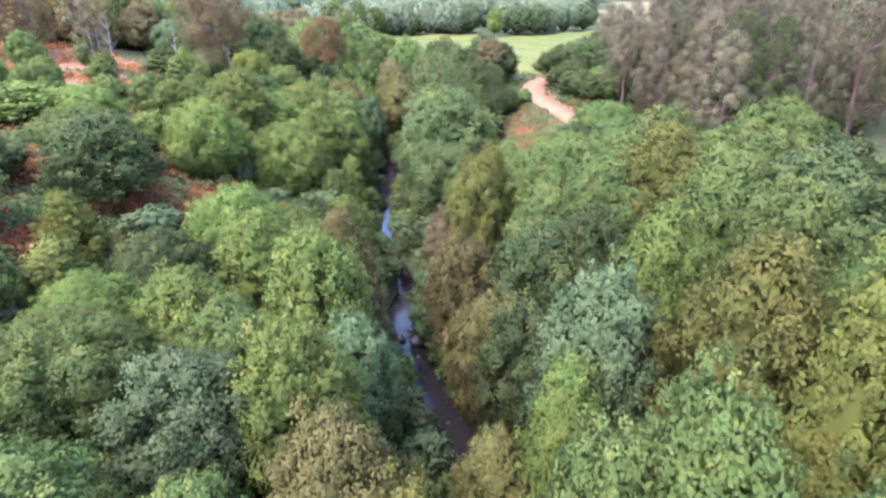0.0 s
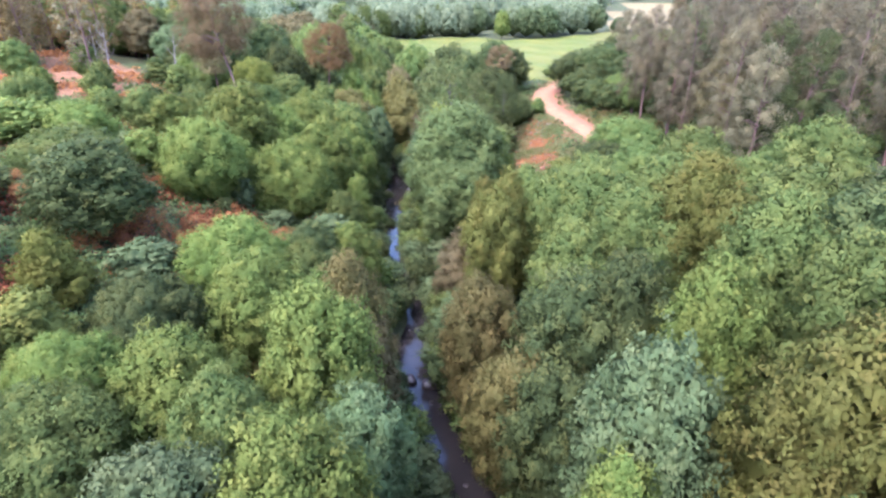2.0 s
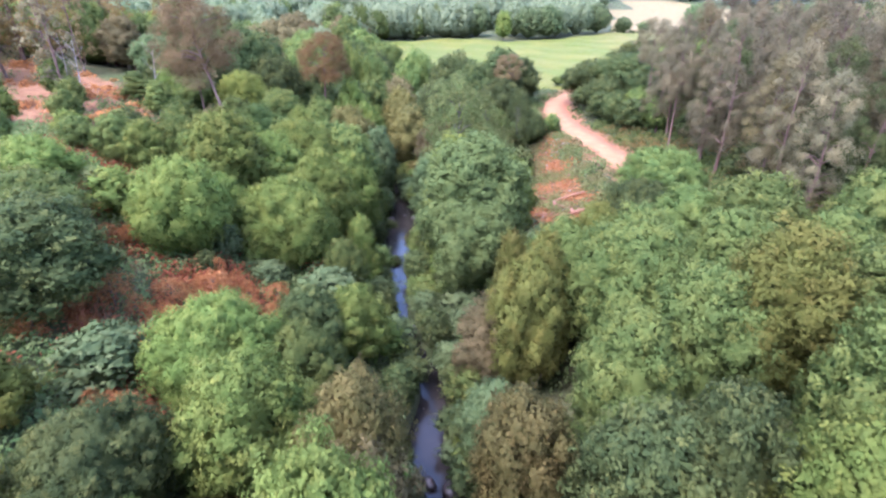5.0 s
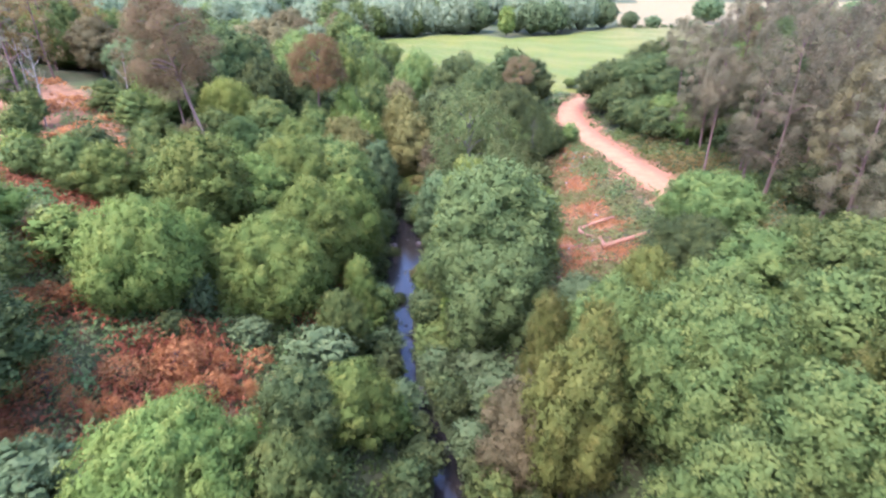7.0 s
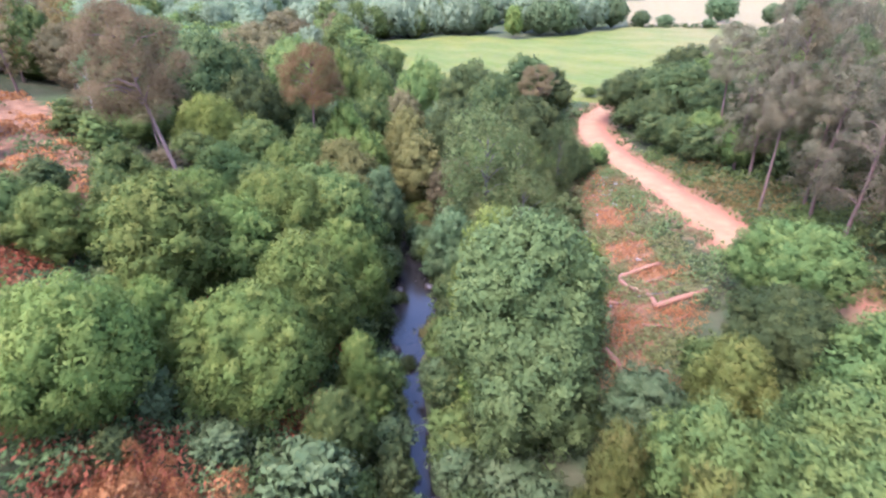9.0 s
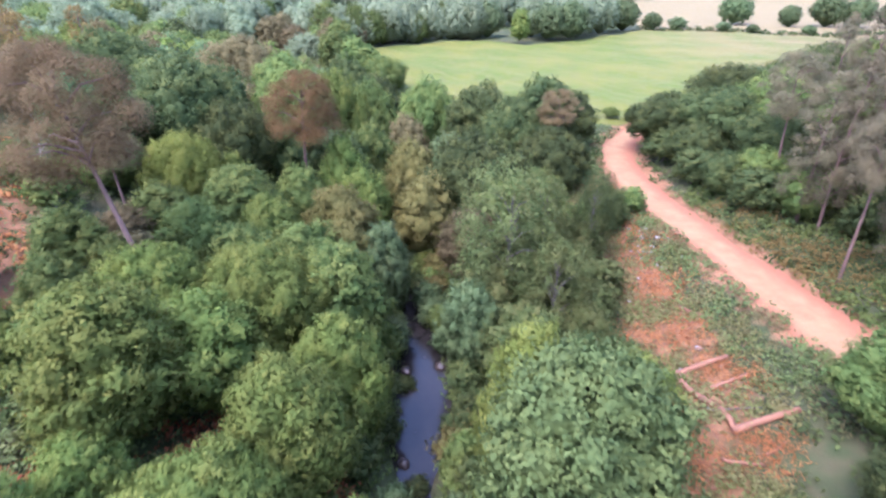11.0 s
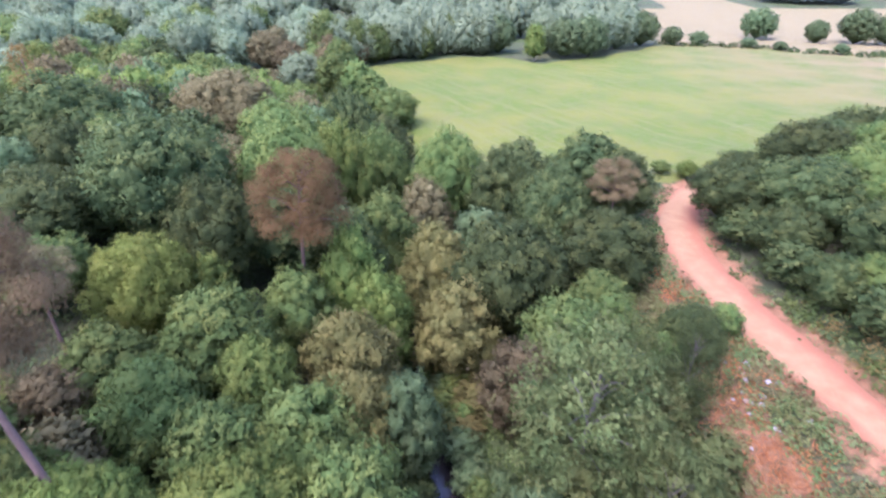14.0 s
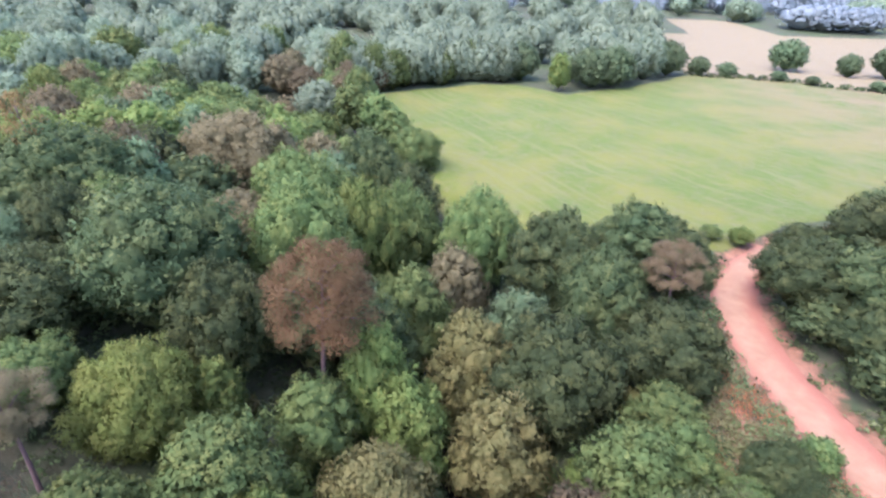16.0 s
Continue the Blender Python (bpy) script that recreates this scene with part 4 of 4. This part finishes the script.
# the edge of the wood beyond the meadow, and the hedge by the stubble; blue crowns hold painted haze
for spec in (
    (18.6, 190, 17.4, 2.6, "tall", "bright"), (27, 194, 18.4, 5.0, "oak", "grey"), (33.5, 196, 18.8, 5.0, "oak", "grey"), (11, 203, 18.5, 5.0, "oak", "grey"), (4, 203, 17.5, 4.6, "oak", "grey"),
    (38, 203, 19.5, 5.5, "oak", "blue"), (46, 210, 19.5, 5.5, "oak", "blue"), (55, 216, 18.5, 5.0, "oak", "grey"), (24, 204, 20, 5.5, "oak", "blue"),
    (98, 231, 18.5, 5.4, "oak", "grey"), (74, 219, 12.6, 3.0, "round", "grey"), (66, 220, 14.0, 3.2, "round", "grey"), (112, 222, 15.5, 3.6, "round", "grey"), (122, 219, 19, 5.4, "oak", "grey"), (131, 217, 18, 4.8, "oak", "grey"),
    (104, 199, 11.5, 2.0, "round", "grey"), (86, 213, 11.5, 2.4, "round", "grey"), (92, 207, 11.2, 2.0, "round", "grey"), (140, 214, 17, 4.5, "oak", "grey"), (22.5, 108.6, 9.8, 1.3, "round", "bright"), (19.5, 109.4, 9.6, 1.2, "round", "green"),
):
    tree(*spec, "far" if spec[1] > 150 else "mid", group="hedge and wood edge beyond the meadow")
edge_trees, rng_far = [], np.random.default_rng(31)
for k in range(40):
    x = -36 + 1.15 * k
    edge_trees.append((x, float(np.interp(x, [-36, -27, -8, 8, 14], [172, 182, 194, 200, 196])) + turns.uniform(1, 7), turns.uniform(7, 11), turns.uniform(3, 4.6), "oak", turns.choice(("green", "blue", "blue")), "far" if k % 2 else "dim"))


def far_spots(n, x0, x1, y0, y1, high, wide, tones, detail):
    out = []
    for _ in range(n):
        x, y, r = rng_far.uniform(x0, x1), rng_far.uniform(y0, y1), rng_far.uniform(*wide)
        if max(float(inside(MEADOW, x, y, 4)[0]), float(inside(STUBBLE, x, y, 4)[0])) < 0.05 and not (-10 < x < 70 and y < 212) and not (70 <= x < 230 and y < 250):
            out.append((x, y, rng_far.uniform(*high), r, "oak", tones[int(rng_far.integers(len(tones)))], detail))
    return out


# aerial haze comes from the blue and pale leaf colours, not from air
wood("far_wood", "blue-green wood beyond the meadow, haze painted into its leaves", edge_trees + far_spots(300, -170, 90, 195, 340, (8, 13), (3.6, 5.6), ("blue",), "dim"), 5)
wood("distant_wood", "distant wooded rise, haze painted into its pale blue-green leaves", far_spots(220, -460, 460, 320, 700, (10, 15), (7, 11), ("pale", "blue", "pale"), "dim") + far_spots(120, 60, 420, 290, 520, (9, 13), (5, 8), ("blue", "pale"), "dim"), 6)


def backdrop():
    """Far hills all round the north: a glowing sheet with the haze in its colour."""
    mat, tree_, node, link = shader("glowing_haze_hills")
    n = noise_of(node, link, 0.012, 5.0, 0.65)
    # emission replaces daylight here; its bluish tones are the painted haze
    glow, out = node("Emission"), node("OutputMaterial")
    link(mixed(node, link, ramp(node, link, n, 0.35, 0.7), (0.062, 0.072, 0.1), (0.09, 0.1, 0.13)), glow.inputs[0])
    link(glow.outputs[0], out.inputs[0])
    v = []
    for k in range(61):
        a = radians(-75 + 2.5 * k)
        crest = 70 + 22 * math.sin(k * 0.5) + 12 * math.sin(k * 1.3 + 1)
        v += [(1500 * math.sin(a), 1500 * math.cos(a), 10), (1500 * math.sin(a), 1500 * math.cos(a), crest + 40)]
    tagged(new("backdrop", sheet("backdrop", v, [(2 * k, 2 * k + 2, 2 * k + 3, 2 * k + 1) for k in range(60)], mat)), "blue hills on the horizon, a glowing backdrop with haze in its colour", "hills", kind="structure")


backdrop()


# ---- undergrowth ----
def cover(name, label, category, material, spots, seed, per=26, size=0.3, wide=(0.4, 0.9), high=0.8, narrow=0.5):
    """Low clumps of fronds or leaves strewn over the ground, one mass."""
    rng = np.random.default_rng(seed)
    spots = np.array(spots)
    n = len(spots)
    r = np.repeat(rng.uniform(*wide, n), per)
    at = np.repeat(spots, per, axis=0)
    d = unit(rng.normal(size=(n * per, 3)))
    d[:, 2] = np.abs(d[:, 2])
    z = ground_z(at[:, 0], at[:, 1])
    p = np.column_stack([at + d[:, :2] * r[:, None], z + d[:, 2] * r * high + 0.05])
    v, f = leaves(rng, p, d + np.array([0, 0, 0.5]) + 0.6 * rng.normal(size=d.shape), size, narrow)
    return tagged(new(name, foliage_mesh(name, [(v, f)], material)), label, category, kind="stuff")


def strew(rng, n, x0, x1, y0, y1, ok):
    x, y = rng.uniform(x0, x1, n), rng.uniform(y0, y1, n)
    keep = ok(x, y)
    return np.column_stack([x[keep], y[keep]])


def dry(x, y):
    return (np.abs(x - stream_x(y)) > 2.2) & (from_road(x, y) > 2.3)


def blotch(x, y, phase):
    """Patches some metres across, to strew one plant here and another there."""
    return np.sin(x * 0.7 + phase) + np.sin(y * 0.61 + 2 * phase) + np.sin((x + y) * 0.37 + phase) + 0.5 * np.sin((x - 2 * y) * 0.9)


rng_low = np.random.default_rng(12)
west = strew(rng_low, 4200, -42, -8, 26, 62, lambda x, y: dry(x, y) & (x - stream_x(y) < -4))
red = blotch(west[:, 0] * 1.5, west[:, 1] * 1.5, 0.4) + rng_low.normal(0, 0.8, len(west)) > 0.45
red |= np.hypot(west[:, 0] + 16.5, west[:, 1] - 39.5) < 3.5
cover("dead_bracken", "rust-red dead bracken on the western bank", "bracken", LEAF["deadfern"], west[red], 1, 32, 0.25, (0.35, 1.1), 1.2, 0.45)
cover("green_bracken", "green bracken and bramble on the western bank", "bracken", LEAF["fern"], west[~red], 2, 30, 0.28, (0.5, 1.2), 0.9)
bare = strew(rng_low, 2600, -90, -28, 44, 100, lambda x, y: inside(SLOPE, x, y, 3) > 0.3)
mixed_bare = blotch(bare[:, 0], bare[:, 1], 2.0) > 0.2
cover("dry_heath", "dry red heath on the bare western slope", "heath", LEAF["deadfern"], bare[mixed_bare], 3, 16, 0.42, (0.4, 1.0), 0.6)
cover("heath_green", "low green growth on the bare western slope", "heath", LEAF["fern"], bare[~mixed_bare][:130], 4, 16, 0.42, (0.4, 1.0), 0.7)
east = strew(rng_low, 1500, 19, 32, 40, 84, lambda x, y: (from_road(x, y) > 2.4) & (x > np.interp(y, [40, 60, 84], [24, 20, 17.5])))
red_east = blotch(east[:, 0], east[:, 1], 5.0) + rng_low.normal(0, 0.8, len(east)) > 0.35
cover("track_bracken_dead", "brown-red bracken between track and pines", "bracken", LEAF["rust"], east[red_east], 5, 22, 0.28, (0.3, 0.9), 1.1, 0.35)
cover("track_bracken_green", "green bracken between track and pines", "bracken", LEAF["green"], east[~red_east], 6, 22, 0.3, (0.35, 0.8), 0.9)
verge = strew(rng_low, 2600, 8, 19, 44, 104, lambda x, y: (from_road(x, y) > 2.0) & (from_road(x, y) < 5.6) & (x < np.interp(y, [44, 60, 88, 104], [22, 18.5, 15.2, 19])))
lean_brown = blotch(verge[:, 0] * 1.7, verge[:, 1] * 1.7, 3.0) > 0.9
cover("track_verge", "ferny green verge along the track", "verge", LEAF["fern"], verge[~lean_brown], 7, 18, 0.24, (0.25, 0.7), 0.8)
cover("track_verge_brown", "withered brown growth along the track", "verge", LEAF["brown"], verge[lean_brown], 17, 18, 0.24, (0.25, 0.6), 0.8, 0.3)
cut = strew(rng_low, 5200, 3, 16, 45, 92, lambda x, y: (inside(CLEARING, x, y, 1.5) > 0.15) & dry(x, y))
patch = blotch(cut[:, 0] * 2, cut[:, 1] * 2, 1.0) + rng_low.normal(0, 0.7, len(cut))
cover("clearing_growth", "green regrowth among the felled brush", "undergrowth", LEAF["grass"], cut[patch > 0.3], 8, 18, 0.22, (0.25, 0.65), 0.8)
cover("clearing_brush", "dry brown brushwood on the bare earth", "brushwood", LEAF["deadfern"], cut[patch < -0.2], 18, 12, 0.34, (0.3, 0.8), 0.35, 0.14)
floor_spots = strew(rng_low, 5200, -40, 30, -6, 106, lambda x, y: dry(x, y) & (inside(CLEARING, x, y) < 0.3) & (inside(MEADOW, x, y) < 0.1) & ~((x < -9) & (y > 27) & (y < 60)))
cover("wood_undergrowth", "green bramble and saplings under the trees", "undergrowth", LEAF["dark"], floor_spots[::2], 9, 18, 0.36, (0.5, 1.1), 0.9)
cover("wood_ferns", "pale green ferns under the trees", "undergrowth", LEAF["fern"], floor_spots[1::2], 10, 18, 0.33, (0.4, 1.0), 0.8)
bank = strew(rng_low, 4200, -16, 8, 5, 90, lambda x, y: (np.abs(x - stream_x(y)) > 1.4) & (np.abs(x - stream_x(y)) < 6))
hedge = np.array([(62 + 1.1 * k + 0.4 * math.sin(k), np.interp(62 + 1.1 * k, [62, 84, 108, 150], [219, 213, 196, 204]) + math.sin(k * 2.1)) for k in range(76)])
cover("hedge", "low green hedge between meadow and stubble", "hedge", LEAF["dark"], hedge, 21, 26, 0.8, (0.7, 1.5), 1.0)
cover("bank_growth", "dark green growth overhanging the stream banks", "undergrowth", LEAF["green"], bank, 11, 16, 0.26, (0.3, 0.6), 0.9)
bushes = [(x, y, 1.5 * r, r, "airy", "deadfern", "low") for x, y, r in ((-16.6, 39.7, 1.5), (-18.4, 38.2, 1.2), (-14.8, 38.8, 1.2), (-20.8, 36.6, 1.3), (-13.4, 42.2, 1.0), (-22.6, 33.0, 1.2), (-12.6, 36.2, 1.0), (-24.5, 41.0, 1.3), (-26.5, 46.5, 1.2), (-19.6, 31.2, 1.1), (-24.8, 50.6, 1.2), (-27.5, 36.0, 1.2))]
for k in range(260):
    x, y = turns.uniform(-30, -10), turns.uniform(27, 50)
    if float(inside(FERNS, x, y, 1.5)[0]) > 0.35 and blotch(x * 1.5, y * 1.5, 0.4) > -0.5:
        bushes.append((x, y, turns.uniform(0.8, 2.1), turns.uniform(0.35, 0.85), "airy", "deadfern", "low"))
tagged(wood("bracken_bushes", "rust-red withered bracken bushes on the western bank", bushes, 9), category="bracken")


# ---- logs, stones and litter ----
def log(ax, ay, bx, by, r, material=WOOD, lift=0.0, label="peeled orange-brown felled log on the cleared bank", name="log"):
    """A felled stem lying on the ground, a little bent, with sawn ends."""
    rng = np.random.default_rng(int(abs(ax * 71 + by * 37)))
    k = np.linspace(0, 1, 7)
    x, y = ax + (bx - ax) * k, ay + (by - ay) * k
    z = ground_z(x, y) + r * 0.9 + lift
    bend = np.sin(k * math.pi) * rng.uniform(-0.45, 0.45)
    v, f = tube(np.column_stack([x + bend, y, z]), r * (1 - 0.25 * k), 10)
    caps = [list(range(10))[::-1], list(range(60, 70))]
    me = bpy.data.meshes.new(name)
    me.from_pydata(v.tolist(), [], f.tolist() + caps)
    me.materials.append(material)
    me.polygons.foreach_set("use_smooth", np.array([True] * len(f) + [False] * 2))
    me.update()
    return tagged(new(name, me), label, "log", "felled logs in the clearing")


for spec in (
    (9.5, 60.6, 9.7, 57.6, 0.2), (9.6, 57.8, 9.9, 54.9, 0.22), (9.8, 55.0, 13.3, 55.5, 0.21), (9.4, 60.4, 12.5, 60.9, 0.19), (10.4, 58.5, 12.8, 59.1, 0.15),
    (7.0, 57.4, 8.3, 56.0, 0.17), (7.4, 58.4, 8.0, 56.8, 0.11), (7.6, 56.2, 8.7, 56.7, 0.09), (5.9, 52.2, 6.4, 48.8, 0.24), (11.8, 66.5, 13.2, 64.4, 0.1), (9.2, 73.4, 11.4, 72.6, 0.08),
    (8.7, 53.6, 10.3, 52.9, 0.1), (10.6, 53.4, 11.8, 53.9, 0.08), (8.2, 63.0, 9.3, 61.5, 0.09),
):
    log(*spec)
log(9.5, 56.6, 12.1, 55.9, 0.04, BARK, 0.25, "thin pale grey bare branch across the logs", "branch")
log(0.4, 62.0, 5.4, 59.6, 0.05, PINE_BARK, 0.5, "thin pale grey bare branch in the scrub", "branch")


def boulder(x, y, z, r, material, label, name="stone", squash=0.7):
    bm = bmesh.new()
    bmesh.ops.create_icosphere(bm, subdivisions=3, radius=1)
    for v in bm.verts:
        v.co *= 1 + 0.3 * noise.noise(v.co * 1.3 + Vector((x, y, 0))) + 0.08 * noise.noise(v.co * 4)
        v.co = Vector((v.co.x * r, v.co.y * r * 0.8, v.co.z * r * squash))
    me = bpy.data.meshes.new(name)
    bm.to_mesh(me)
    bm.free()
    me.materials.append(material)
    me.polygons.foreach_set("use_smooth", np.ones(len(me.polygons), bool))
    ob = new(name, me)
    ob.matrix_basis = pose(x, y, z, 0, 0, (x * 77) % 360)
    return tagged(ob, label, "stone", "stones in the stream" if material is STONE else "pale stones in the clearing")


for k in range(18):
    y = turns.uniform(16, 76)
    x = float(stream_x(y)) + turns.uniform(-1.2, 1.2)
    boulder(x, y, -0.05, turns.uniform(0.1, 0.26), STONE, "dark wet brown stone in the shallow stream")
for x, y, r in ((-4.4, 44.9, 0.62), (-4.0, 45.6, 0.45), (-7.4, 58.0, 0.4), (-7.6, 66.4, 0.45), (-5.0, 66.8, 0.45), (-2.9, 30.6, 0.5), (-1.6, 30.2, 0.6)):
    boulder(x, y, 0.08, r, STONE, "large reddish-brown stone breaking the stream")
for x, y, r in ((11.4, 62.2, 0.22), (9.8, 60.9, 0.15), (9.6, 57.0, 0.14), (9.1, 68.4, 0.14), (7.6, 56.6, 0.13), (10.6, 71.0, 0.16)):
    boulder(x, y, gz(x, y) + 0.05, r, PALE, "small pale whitish stone on the bare earth", squash=0.5)


for k in range(22):                       # a spill of pale broken stones above the clearing
    x, y = 12.2 + turns.gauss(0, 0.6), 74.4 + turns.gauss(0, 1.7)
    boulder(x, y, gz(x, y) + 0.04, turns.uniform(0.1, 0.24), PALE, "small pale whitish stone on the bare earth", squash=0.5)


def sticks():
    """Cut twigs and bark strips strewn over the clearing."""
    rng = np.random.default_rng(77)
    spots_ = strew(rng, 900, 4, 15, 46, 90, lambda x, y: inside(CLEARING, x, y, 1.5) > 0.4)
    blocks = []
    for x, y in spots_:
        a, l = rng.uniform(0, 6.28), rng.uniform(0.3, 1.3)
        z = gz(x, y) + 0.04
        end = (x + l * math.cos(a), y + l * math.sin(a))
        blocks.append(tube([(x, y, z), (end[0], end[1], gz(*end) + 0.06)], [rng.uniform(0.015, 0.045), 0.012], 4))
    tagged(new("twigs", foliage_mesh("twigs", blocks, WOOD)), "orange-brown cut twigs strewn over the clearing", "twigs", kind="stuff")


sticks()
